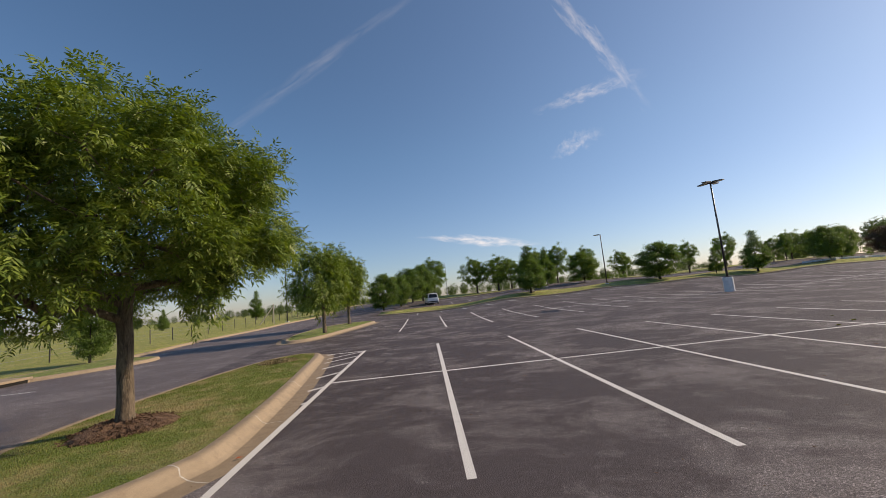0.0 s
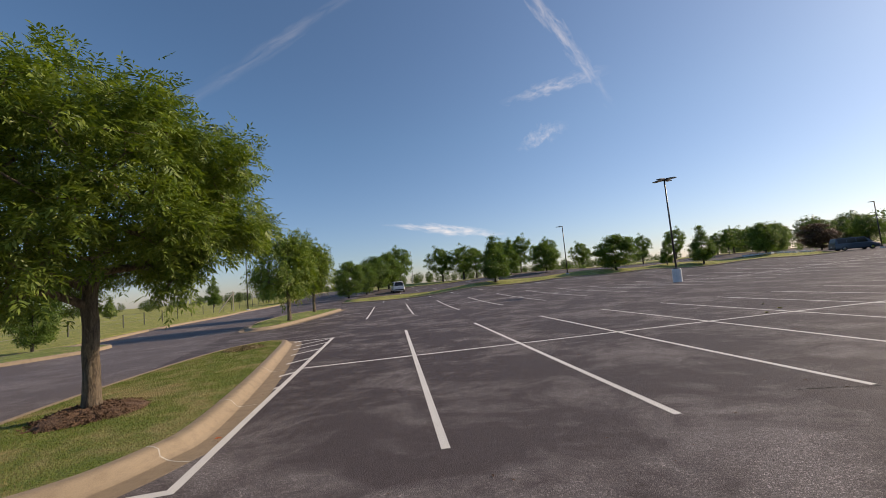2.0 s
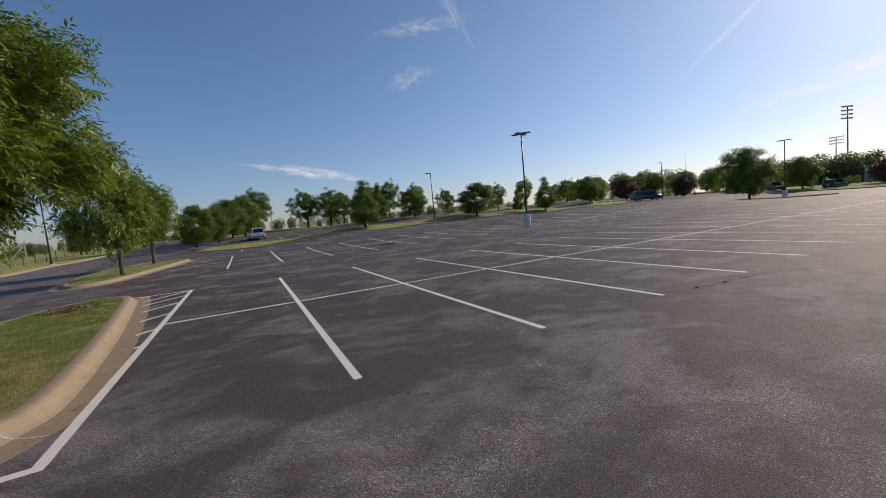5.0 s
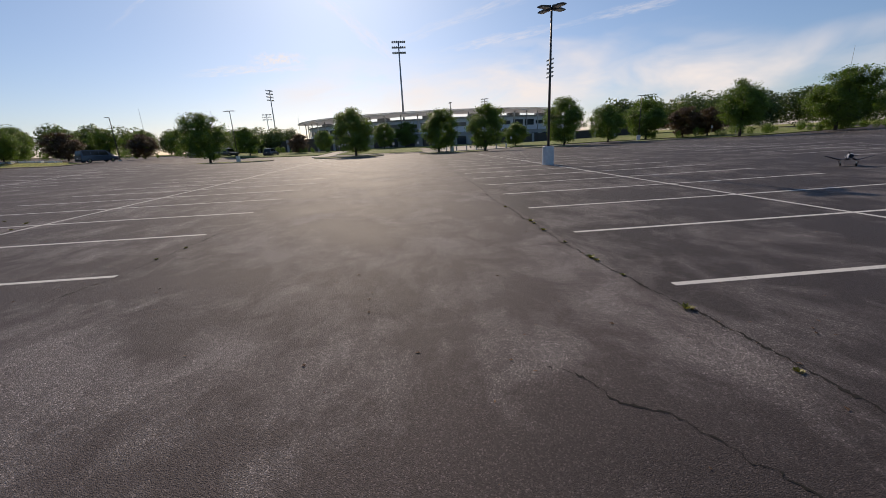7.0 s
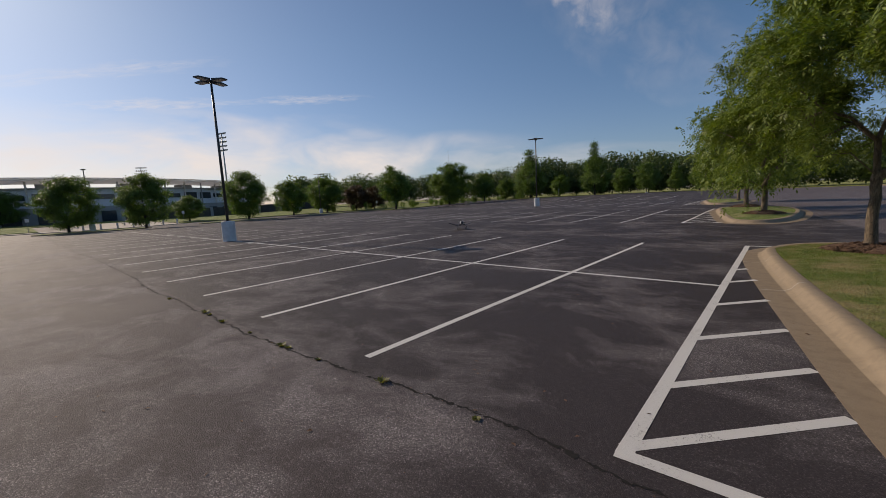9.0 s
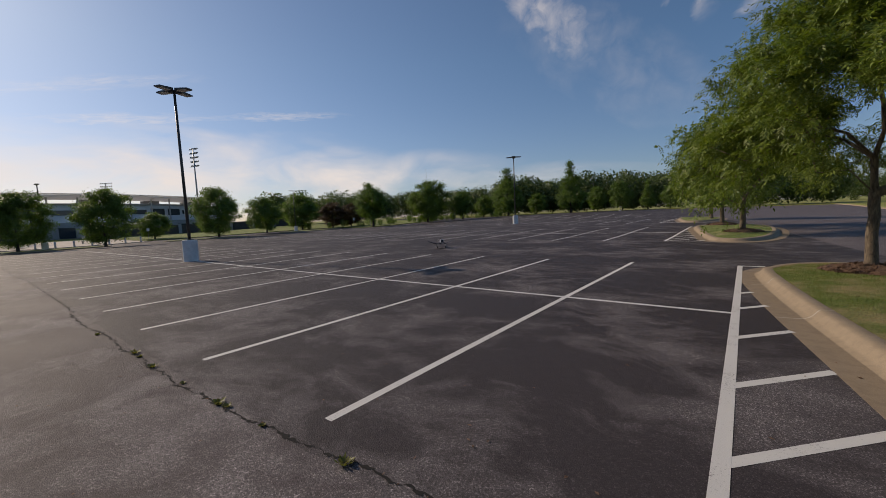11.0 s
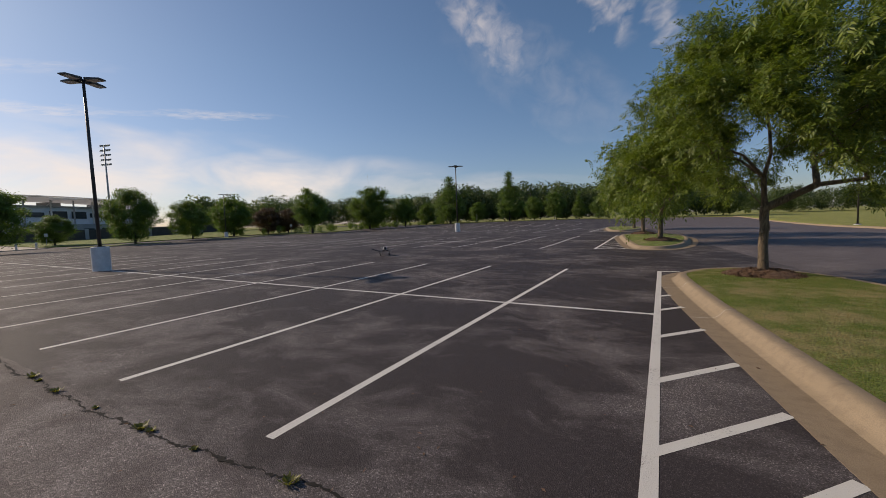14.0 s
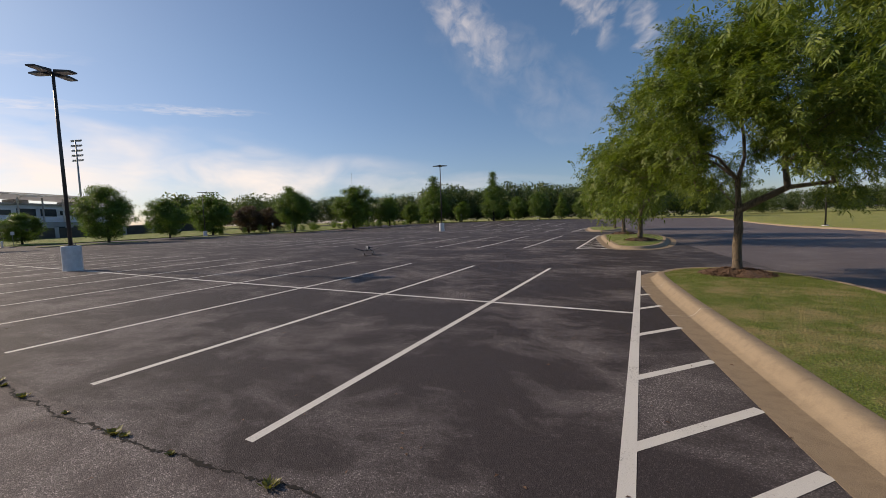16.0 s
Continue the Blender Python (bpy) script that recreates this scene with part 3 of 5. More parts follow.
# ------------------------------------------------------------------ trees
def tree_meshes(seed, height, radius, crown_base, targets, trunk_r, lean=0.0, egg=0.55, jag=0.35, sides=7, tufts=7, loose=0.17, point=0.0, low=-1.0):
    """The woody skeleton of a tree and the places of its leafy twig ends.

    Points are scattered in an uneven crown and joined, from the inside out, to the nearest wood; each limb is as thick as what it carries."""
    rng = np.random.default_rng(seed)
    nodes, parent = [np.zeros(3)], [-1]
    for s in np.linspace(0, 1, 9)[1:]:
        wob = rng.normal(0, 0.007, 2) * height * 0.4
        nodes.append(np.array([lean * s * s + wob[0] * s, wob[1] * s, s * crown_base * 1.05]))
        parent.append(len(nodes) - 2)
    for s in np.linspace(0, 1, 6)[1:]:
        nodes.append(nodes[8] + np.array([rng.normal(0, 0.05), rng.normal(0, 0.05), s * (height - crown_base) * 0.5]))
        parent.append(len(nodes) - 2)
    mid = crown_base + (height - crown_base) * egg * 0.85
    lobes = rng.normal(0, 1, (9, 3)); lobes /= np.linalg.norm(lobes, axis=1)[:, None]
    amp = rng.uniform(-jag, jag, 9)
    count = max(12, targets // tufts)
    step = np.arange(count) + 0.5
    tall = 1 - (1 - low) * step / count
    boughs = np.column_stack([np.sqrt(1 - tall ** 2) * np.cos(step * 2.39996), np.sqrt(1 - tall ** 2) * np.sin(step * 2.39996), tall])
    boughs += rng.normal(0, 0.13, (count, 3)); boughs /= np.linalg.norm(boughs, axis=1)[:, None]
    reach = rng.uniform(0.6, 1.0, len(boughs))
    own = rng.integers(0, len(boughs), targets)
    d = boughs[own] + rng.normal(0, loose, (targets, 3)); d /= np.linalg.norm(d, axis=1)[:, None]
    shell = np.clip(reach[own] + rng.normal(0, 0.13, targets), 0.25, 1.05)
    bump = 1 + (np.maximum(0, d @ lobes.T) ** 4 * amp).sum(1)
    up, down = height - mid, mid - crown_base * 0.85
    t = np.column_stack([d[:, 0] * radius, d[:, 1] * radius, np.where(d[:, 2] > 0, d[:, 2] * up, d[:, 2] * down)]) * (shell * bump)[:, None]
    t[:, :2] *= (1 - point * np.clip(t[:, 2:] / up, 0, 1))
    t += (lean, 0, mid)
    order = np.argsort(np.linalg.norm((t - nodes[8]) / (radius, radius, height * 0.6), axis=1))
    tips = []
    for k in order:
        q, arr = t[k], np.array(nodes)
        cost = np.linalg.norm(arr - q, axis=1) + 0.9 * np.maximum(0, arr[:, 2] - q[2] + 0.32 * np.linalg.norm(arr[:, :2] - q[:2], axis=1))
        cost[:7] += 5
        j = int(np.argmin(cost))
        a = arr[j]
        n = max(1, int(np.linalg.norm(q - a) / (0.09 * height)))
        last = j
        sag = np.array([0, 0, 0.12 * np.linalg.norm(q - a)])
        for s in np.linspace(0, 1, n + 1)[1:]:
            p = a + (q - a) * s + sag * math.sin(math.pi * s) + rng.normal(0, 0.02 * height * 0.3, 3) * (s < 1)
            nodes.append(p); parent.append(last); last = len(nodes) - 1
        tips.append(last)
    nodes = np.array(nodes)
    weight = np.full(len(nodes), 0.0)
    weight[tips] = 1.0
    for i in range(len(nodes) - 1, 0, -1):
        weight[parent[i]] += weight[i]
    r = trunk_r * (np.maximum(weight, 0.6) / weight[0]) ** 0.52
    v, f = [], []
    ang = np.linspace(0, 2 * np.pi, sides, endpoint=False)
    ring = np.column_stack([np.cos(ang), np.sin(ang)])
    flare = 1 + 0.35 * np.exp(-nodes[:, 2] / (0.10 * height * 0.4 + 0.05))
    for i in range(1, len(nodes)):
        a, b = nodes[parent[i]], nodes[i]
        ax = b - a
        ln = np.linalg.norm(ax)
        if ln < 1e-5:
            continue
        ax = ax / ln
        u = np.cross(ax, (0.31, 0.95, 0.05)); u /= np.linalg.norm(u)
        w = np.cross(ax, u)
        ra = min(r[parent[i]], r[i] * 1.35) * (flare[parent[i]] if i < 9 else 1)
        rb = r[i] * (flare[i] if i < 9 else 1)
        o = len(v)
        v.extend(a + (ring[:, :1] * u + ring[:, 1:] * w) * ra)
        v.extend(b + ax * 0.25 * rb + (ring[:, :1] * u + ring[:, 1:] * w) * rb)
        f.extend((o + k, o + (k + 1) % sides, o + sides + (k + 1) % sides, o + sides + k) for k in range(sides))
    out = nodes[tips] - np.array([nodes[8][0], nodes[8][1], mid])
    return np.array(v), np.array(f), nodes[tips], out


def pinnate(tips, out, seed, per, spread, leaflets=9, size=0.085, slim=0.27, droop=0.6, length=0.22):
    """Compound leaves: a drooping stalk with paired narrow leaflets, in sprays round every twig end."""
    rng = np.random.default_rng(seed)
    n = len(tips) * per
    c = np.repeat(tips, per, 0) + rng.normal(0, spread, (n, 3))
    o = np.repeat(out / (np.linalg.norm(out, axis=1)[:, None] + 1e-6), per, 0)
    ax = o * 0.6 + rng.normal(0, 0.7, (n, 3)) + (0, 0, -droop * 0.6)
    ax /= np.linalg.norm(ax, axis=1)[:, None]
    side = np.cross(ax, rng.normal(0, 0.35, (n, 3)) + (0, 0, 1)); side /= np.linalg.norm(side, axis=1)[:, None] + 1e-6
    nrm = np.cross(side, ax)
    L = length * rng.uniform(0.7, 1.25, (n, 1))
    V = []
    pairs = leaflets // 2
    for j in range(leaflets):
        k = j // 2
        s = (k + 0.6) / (pairs + 0.6) if j < leaflets - 1 else 1.0
        sg = (1 if j % 2 else -1) if j < leaflets - 1 else 0
        base = c + ax * L * s + np.array([0, 0, -1]) * (L * s) ** 2 * droop * 1.5
        way_ = ax * (0.55 if sg else 1.0) + side * sg * 0.85 + np.array([0, 0, -0.35 * droop]) + rng.normal(0, 0.15, (n, 3))
        way_ /= np.linalg.norm(way_, axis=1)[:, None]
        wd = np.cross(nrm + rng.normal(0, 0.25, (n, 3)), way_); wd /= np.linalg.norm(wd, axis=1)[:, None] + 1e-6
        l = size * rng.uniform(0.75, 1.2, (n, 1))
        mid_ = base + way_ * l * 0.45
        V.append(np.stack([base, mid_ + wd * l * slim * 0.5, base + way_ * l + np.array([0, 0, -0.15]) * l, mid_ - wd * l * slim * 0.5], 1))
    V = np.concatenate(V)
    return V.reshape(-1, 3), np.arange(len(V) * 4).reshape(-1, 4)


def leafy(tips, out, seed, per, spread, size):
    """Broad simple leaves as small folded quads round every twig end."""
    rng = np.random.default_rng(seed)
    n = len(tips) * per
    c = np.repeat(tips, per, 0) + rng.normal(0, spread, (n, 3)) * (1, 1, 0.75)
    o = np.repeat(out / (np.linalg.norm(out, axis=1)[:, None] + 1e-6), per, 0)
    nr = o * 0.5 + rng.normal(0, 0.6, (n, 3)) + (0, 0, 0.5)
    nr /= np.linalg.norm(nr, axis=1)[:, None]
    u = np.cross(nr, rng.normal(0, 1, (n, 3))); u /= np.linalg.norm(u, axis=1)[:, None] + 1e-6
    w = np.cross(nr, u)
    l = size * rng.uniform(0.6, 1.4, (n, 1))
    V = np.stack([c - u * l, c + w * l * 0.55 - nr * l * 0.15, c + u * l, c - w * l * 0.55 - nr * l * 0.15], 1)
    return V.reshape(-1, 3), np.arange(n * 4).reshape(-1, 4)


def make_tree(place, seed, height, radius, crown_base, targets, trunk_r, label, leaf, bark, foliage, lean=0.0, turn=0.0, group="car park trees", jag=0.35, egg=0.55, sides=7, tufts=7, loose=0.17, point=0.0, low=-1.0):
    tv, tf, tips, out = tree_meshes(seed, height, radius, crown_base, targets, trunk_r, lean, egg, jag, sides, tufts, loose, point, low)
    t = thing("tree", label, "tree", place, turn, group)
    put("trunk", mesh_of("trunk", tv, tf, bark, True), t, label="rough grey-brown trunk and limbs")
    lv, lf = foliage(tips, out, seed + 1)
    put("crown", mesh_of("crown", lv, lf, leaf), t)
    return t


def on_land(x, y, up=0.0):
    return (x, y, lz(x, y) + up)


ash = lambda per, spread, **k: (lambda t, o, s: pinnate(t, o, s, per, spread, **k))
oak = lambda per, spread, size: (lambda t, o, s: leafy(t, o, s, per, spread, size))
ASH_LABEL = "ash tree with long drooping compound green leaves"
# four planted ashes near the path
NEAR = dict(droop=0.38, slim=0.27, size=0.098, leaflets=9, length=0.20)
make_tree(on_land(-5.25, 2.75, 0.16), 12, 5.0, 2.7, 1.85, 600, 0.115, ASH_LABEL + " on a mulched island", LEAF_ASH, BARK, ash(34, 0.15, **NEAR), jag=0.22, tufts=9, loose=0.15, low=-0.8)
make_tree(on_land(-1.38, -17.45, 0.16), 16, 6.9, 3.05, 1.75, 480, 0.095, ASH_LABEL + " and low side shoots", LEAF_ASH, BARK, ash(42, 0.17, **NEAR), jag=0.30, tufts=10, loose=0.14, low=-0.75)
make_tree(on_land(-1.95, -9.4, 0.16), 13, 6.8, 2.15, 3.1, 460, 0.11, ASH_LABEL + " spreading over the island", LEAF_ASH, BARK, ash(58, 0.17, **dict(NEAR, size=0.075, length=0.17)), jag=0.3, tufts=9, loose=0.14, low=-0.6)
for x, y, r, s in ((-5.25, 2.75, 0.72, 1), (-1.38, -17.45, 0.75, 2), (-1.95, -9.4, 0.6, 3), (0.95, -30.0, 0.8, 4), (2.1, -36.4, 0.8, 5)):
    mulch_ring(x, y, r, 0.14, s)
ASH_MID = ash(16, 0.34, leaflets=7, size=0.17, slim=0.42, length=0.34)
for x, y, s, h, r, cb in ((0.95, -30.0, 21, 6.6, 3.1, 1.8), (2.1, -36.4, 22, 6.6, 2.6, 1.9), (3.5, -49.0, 23, 6.2, 2.6, 1.8), (-6.9, 21.6, 24, 5.5, 1.5, 1.9), (-6.7, 28.6, 25, 5.9, 1.45, 2.0)):
    make_tree(on_land(x, y, 0.18), s, h, r, cb, 200, 0.12, ASH_LABEL, LEAF_ASH, BARK, ASH_MID, jag=0.45, sides=6)

# the trees round the lot: a few kinds, each at several places: azimuth and distance from the lane, then height
KINDS = {
    "round": dict(seed=31, height=7.5, radius=2.95, crown_base=1.6, targets=200, trunk_r=0.16, jag=0.34),
    "tall": dict(seed=32, height=9.5, radius=3.2, crown_base=1.8, targets=210, trunk_r=0.18, jag=0.4, point=0.3),
    "cone": dict(seed=33, height=9.0, radius=2.7, crown_base=1.2, targets=160, trunk_r=0.16, egg=0.32, jag=0.3, point=0.62),
    "oak": dict(seed=34, height=11.0, radius=4.2, crown_base=1.9, targets=190, trunk_r=0.25, jag=0.55),
}
MASTER = {}


def lot_tree(kind, x, y, height, wide=1.0, up=0.1, leaf=None, label=None, turn=0.0, group="trees round the lot"):
    kd = KINDS[kind]
    key = (kind, leaf.name if leaf else "")
    place = on_land(x, y, up)
    text = label or {"round": "rounded green shade tree on the grass", "tall": "tall full green shade tree", "cone": "pointed dark green tree with a broad skirt", "oak": "big dark oak with an open uneven crown"}[kind]
    if key not in MASTER:
        MASTER[key] = make_tree(place, kd["seed"], kd["height"], kd["radius"], kd["crown_base"], kd["targets"], kd["trunk_r"], text, leaf or LEAF_OAK, BARK_DARK,
                                oak(150, 0.34, 0.100), turn=turn, group=group, jag=kd["jag"], egg=kd.get("egg", 0.55), point=kd.get("point", 0.15), sides=5, tufts=4, loose=0.2)
        t = MASTER[key]
    else:
        t = copy_thing(MASTER[key], Matrix())
        tagged(t, text, group=group)
    s = height / kd["height"]
    t.matrix_basis = pose(*place, 0, 0, turn) @ Matrix.Diagonal((s * wide, s * wide, s, 1))
    return t


def polar(az, d):
    return -0.3 + d * math.sin(radians(az)), -4.5 + d * math.cos(radians(az))


LOT_TREES = [  # kind, azimuth, distance, height, width factor
    ("round", 83, 74, 7.4, 1.15), ("round", 94.7, 71, 6.6, 1.1), ("round", 101.3, 67, 6.7, 1.05), ("round", 112.1, 77, 7.6, 1.1), ("round", 117.6, 84, 6.2, 1.1),
    ("tall", 131.6, 88, 9.8, 1.1), ("round", 139.4, 92, 8.6, 1.2), ("tall", 144.5, 92, 6.8, 1.0), ("cone", 151, 92, 9.6, 1.2), ("cone", 159.5, 88, 9.6, 1.0),
    ("round", 64.9, 78, 7.3, 1.15), ("round", 47.4, 80, 4.5, 1.1), ("round", 48.3, 86, 4.5, 1.0), ("cone", 15.1, 54, 5.7, 1.25), ("round", 31.5, 61, 4.6, 1.5), ("cone", 41.4, 68, 5.0, 1.2),
    ("cone", 37.5, 66, 3.2, 1.0), ("round", 22.5, 78, 5.0, 1.3), ("cone", 17.5, 80, 6.3, 1.1), ("round", 122, 95, 7.2, 1.3),
    ("round", -6.1, 58, 4.8, 1.15), ("round", -3.6, 66, 4.6, 1.1), ("round", -1.9, 72, 5.6, 1.1), ("round", -0.4, 78, 6.4, 1.1), ("round", -38.7, 29, 3.4, 0.8),
    ("cone", -22.8, 95, 5.6, 0.9), ("cone", -32.8, 110, 4.5, 0.9), ("cone", -16.5, 78, 5.0, 1.0), ("round", -13, 70, 4.0, 1.1),
    ("oak", 1.4, 96, 9.5, 0.95), ("oak", 7.6, 92, 8.4, 1.0), ("oak", 10.7, 92, 8.2, 1.2), ("oak", 15.5, 95, 8.6, 1.0), ("oak", 19, 100, 9.8, 0.8), ("oak", 23, 98, 8.2, 0.8),
    ("oak", 27.5, 98, 6.3, 1.0), ("oak", 34.9, 96, 6.6, 0.9), ("oak", 44.1, 104, 6.0, 0.6), ("oak", 43, 106, 5.2, 1.1), ("oak", 46.3, 112, 5.8, 0.8),
    ("oak", 49, 118, 5.9, 0.9), ("oak", 12.6, 112, 9.0, 1.1), ("oak", 38.7, 112, 7.8, 0.95),
    ("oak", 44.6, 122, 6.7, 1.2), ("oak", 52, 124, 6.7, 1.2), ("oak", 55.5, 128, 7.0, 1.2), ("oak", 58.8, 126, 6.7, 1.2), ("oak", 62, 130, 7.0, 1.2), ("oak", 16.8, 106, 9.4, 1.0), ("round", 87, 120, 6.5, 1.2), ("round", 90, 126, 6.8, 1.2), ("round", 105.5, 92, 4.5, 1.4), ("round", 79, 112, 5.0, 1.2), ("round", 69.5, 100, 5.5, 1.2),
    ("round", 147.5, 105, 5.0, 1.1), ("round", 155, 110, 5.0, 1.1), ("round", 163, 105, 5.5, 1.0), ("round", 166, 100, 6.0, 0.9), ("cone", 169, 112, 6.5, 0.9), ("round", 171.5, 104, 5.0, 1.0),
]
for i, (kind, az, d, h, wd) in enumerate(LOT_TREES):
    x, y = polar(az, d)
    lot_tree(kind, x, y, h, wd, 0.12, turn=(i * 67) % 360)
for i, (az, d, h, wd) in enumerate([(126, 100, 5.5, 1.4), (128.5, 102, 5.2, 1.4), (75.5, 105, 4.2, 1.3), (58.5, 92, 4.0, 1.4), (52.0, 100, 4.6, 1.4)]):
    x, y = polar(az, d)
    lot_tree("round", x, y, h, wd, 0.1, leaf=LEAF_RED, label="dark red-leaved plum tree in the planting bed", turn=i * 77, group="red-leaved trees")


def woods(name, bands, seed, label, mat=None):
    """Distant woodland: many uneven crowns of leaf clumps, one mass."""
    rng = np.random.default_rng(seed)
    V = []
    for az0, az1, d0, d1, h0, h1, count in bands:
        for _ in range(count):
            az, d, h = rng.uniform(az0, az1), rng.uniform(d0, d1), rng.uniform(h0, h1)
            x, y = polar(az, d)
            rad = h * rng.uniform(0.32, 0.5)
            n = 950
            q = rng.normal(0, 1, (n, 3)); q /= np.linalg.norm(q, axis=1)[:, None]
            lob = rng.normal(0, 1, (5, 3)); lob /= np.linalg.norm(lob, axis=1)[:, None]
            rr = rng.uniform(0.3, 1.0, n) ** 0.5 * (0.85 + 0.22 * np.maximum(0, (q @ lob.T)).max(1) ** 3)
            c = q * rr[:, None] * (rad, rad, h * 0.5) + (x, y, lz(x, y) + h * 0.52)
            nr = q + rng.normal(0, 0.5, (n, 3)); nr /= np.linalg.norm(nr, axis=1)[:, None]
            u = np.cross(nr, rng.normal(0, 1, (n, 3))); u /= np.linalg.norm(u, axis=1)[:, None]
            w = np.cross(nr, u)
            l = h * rng.uniform(0.016, 0.040, (n, 1))
            V.append(np.stack([c - u * l, c + w * l * 0.7 - nr * l * 0.3, c + u * l, c - w * l * 0.7 - nr * l * 0.3], 1))
    V = np.concatenate(V).reshape(-1, 3)
    ob = put(name, mesh_of(name, V, np.arange(len(V)).reshape(-1, 4), mat or LEAF_FAR))
    return tagged(ob, label, "woodland", kind="stuff")


woods("woodland", [(44, 75, 135, 170, 6, 9, 80), (116, 150, 135, 175, 8, 12, 90), (149, 177, 118, 160, 9, 12.5, 110), (177, 186, 120, 150, 9, 11, 24)], 5, "dense dark green woodland behind the car park")
woods("woodland", [(186, 225, 175, 215, 8, 10, 110)], 6, "dark belt of woods beyond the meadow")
woods("hedgerow", [(-62, -36, 95, 170, 2.2, 4.5, 40), (-40, -4, 150, 260, 3, 4.5, 90), (-4, 46, 150, 230, 3.5, 5.5, 120), (-70, -50, 75, 110, 3, 5, 20)], 7, "low far hedgerow across the meadow")
woods("shrubs", [(122, 150, 92, 106, 1.0, 2.2, 60), (46, 62, 100, 112, 1.0, 2.2, 30), (17, 30, 90, 94, 0.8, 1.3, 24), (66, 80, 100, 116, 1.0, 2.0, 24)], 8, "low green shrubs in planting beds", LEAF_OAK)


# ------------------------------------------------------------------ lamp posts
def lathe(profile, sides=20):
    """A turned body from (radius, height) pairs."""
    k = len(profile)
    v = [(r * math.cos(2 * math.pi * i / sides), r * math.sin(2 * math.pi * i / sides), z) for i in range(sides) for r, z in profile]
    f = [(i * k + j, ((i + 1) % sides) * k + j, ((i + 1) % sides) * k + j + 1, i * k + j + 1) for i in range(sides) for j in range(k - 1)]
    return v, f


def lamp_head(post, height, angle):
    """A flat shoebox head on a short arm, tapered towards its tip, with a sunken lens."""
    rot = Matrix.Rotation(radians(angle), 4, "Z")
    arm = box_bm(0.22, 0.07, 0.09, (0.16, 0, height), 0.012)
    bmesh.ops.transform(arm, matrix=rot, verts=arm.verts)
    part("arm", arm, BRONZE, post)
    head = box_bm(0.68, 0.44, 0.11, (0.58, 0, height + 0.02), 0.02)
    for v in head.verts:
        tip = (v.co.x - 0.24) / 0.68
        v.co.y *= 1.0 - 0.22 * max(0.0, tip - 0.7) / 0.3
        if v.co.z > height + 0.02:
            v.co.z -= 0.05 * tip
    bmesh.ops.transform(head, matrix=rot, verts=head.verts)
    h = part("lamp_head", head, BRONZE, post)
    rim = box_bm(0.52, 0.34, 0.016, (0.56, 0, height - 0.04), 0.006)
    bmesh.ops.transform(rim, matrix=rot, verts=rim.verts)
    part("lens", rim, LENS, h)


def lamp_post(x, y, height=8.4, heads=(25, 115, 205, 295), base_h=1.08, base_r=0.34, label="dark bronze car park lamp post on a white concrete base"):
    t = thing("lamp_post", label, "lamp post", on_land(x, y), 0, "lamp posts")
    v, f = lathe([(0.0, -0.05), (base_r, -0.05), (base_r, base_h - 0.03), (base_r - 0.03, base_h), (0.0, base_h)], 24)
    put("base", mesh_of("base", v, f, BASE_WHITE), t, label="white painted concrete base")
    part("base_plate", box_bm(0.32, 0.32, 0.03, (0, 0, base_h + 0.015), 0.005), BRONZE, t)
    for sx, sy in ((1, 1), (1, -1), (-1, 1), (-1, -1)):
        part("bolt", tube_bm((0.12 * sx, 0.12 * sy, base_h + 0.03), (0.12 * sx, 0.12 * sy, base_h + 0.10), 0.014, 0.014, 8), GALV, t)
    part("pole", tube_bm((0, 0, base_h + 0.03), (0, 0, height + 0.05), 0.075, 0.055, 12), BRONZE, t, smooth=True)
    for a in heads:
        lamp_head(t, height, a)
    return t


lamp_post(22.4, 24.3)
lamp_post(22.9, -12.95)
lamp_post(24.3, -50.4)
lamp_post(71.0, -12.7, heads=(0, 180))
lamp_post(75.6, -50.4, heads=(90, 270))
lamp_post(71.0, 24.3, heads=(90, 270))
SLIM = "dark single-arm lamp post on a low concrete foot"
for x, y, h, a in ((24.5, 48.2, 6.9, 180), (71.2, 43.4, 6.9, 180), (-18.9, 49.4, 7.1, 0), (-14.7, -56.0, 6.6, 0), (-18.9, 82, 7.6, 0), (33.5, -112, 7.5, 0), (27, -112, 7.5, 0)):
    lamp_post(x, y, h, (a,), 0.18, 0.26, SLIM)


# ------------------------------------------------------------------ cracks and weeds
def crack(points, width, seed, name="crack"):
    """A ragged open joint in the asphalt, wandering between a few points."""
    rng = np.random.default_rng(seed)
    p = np.array(points, float)
    d = np.r_[0, np.cumsum(np.linalg.norm(np.diff(p, axis=0), axis=1))]
    s_ = np.arange(0, d[-1], 0.028)
    q = np.column_stack([np.interp(s_, d, p[:, 0]), np.interp(s_, d, p[:, 1])])
    wander = np.cumsum(rng.normal(0, 0.009, (len(q), 2)), 0)
    wander -= np.linspace(0, 1, len(q))[:, None] * wander[-1]
    q = q + np.clip(wander, -0.15, 0.15) + rng.normal(0, 0.006, q.shape)
    nr = normals_of(q, False)
    w = width * np.clip(0.15 + rng.gamma(1.1, 0.6, len(q)) * (0.6 + 0.5 * np.sin(s_ * 2.3) ** 2), 0.12, 2.8) * np.minimum(1, np.minimum(np.arange(len(q)), np.arange(len(q))[::-1]) / 12 + 0.1)
    e = np.concatenate([q + nr * w[:, None] / 2, q - nr * w[:, None] / 2])
    n = len(q)
    v = np.column_stack([e, land(e[:, 0], e[:, 1]) + 0.004])
    i = np.arange(n - 1)
    put(name, mesh_of(name, v, np.column_stack([i, n + i, n + i + 1, i + 1]), CRACK), lot)
    return q


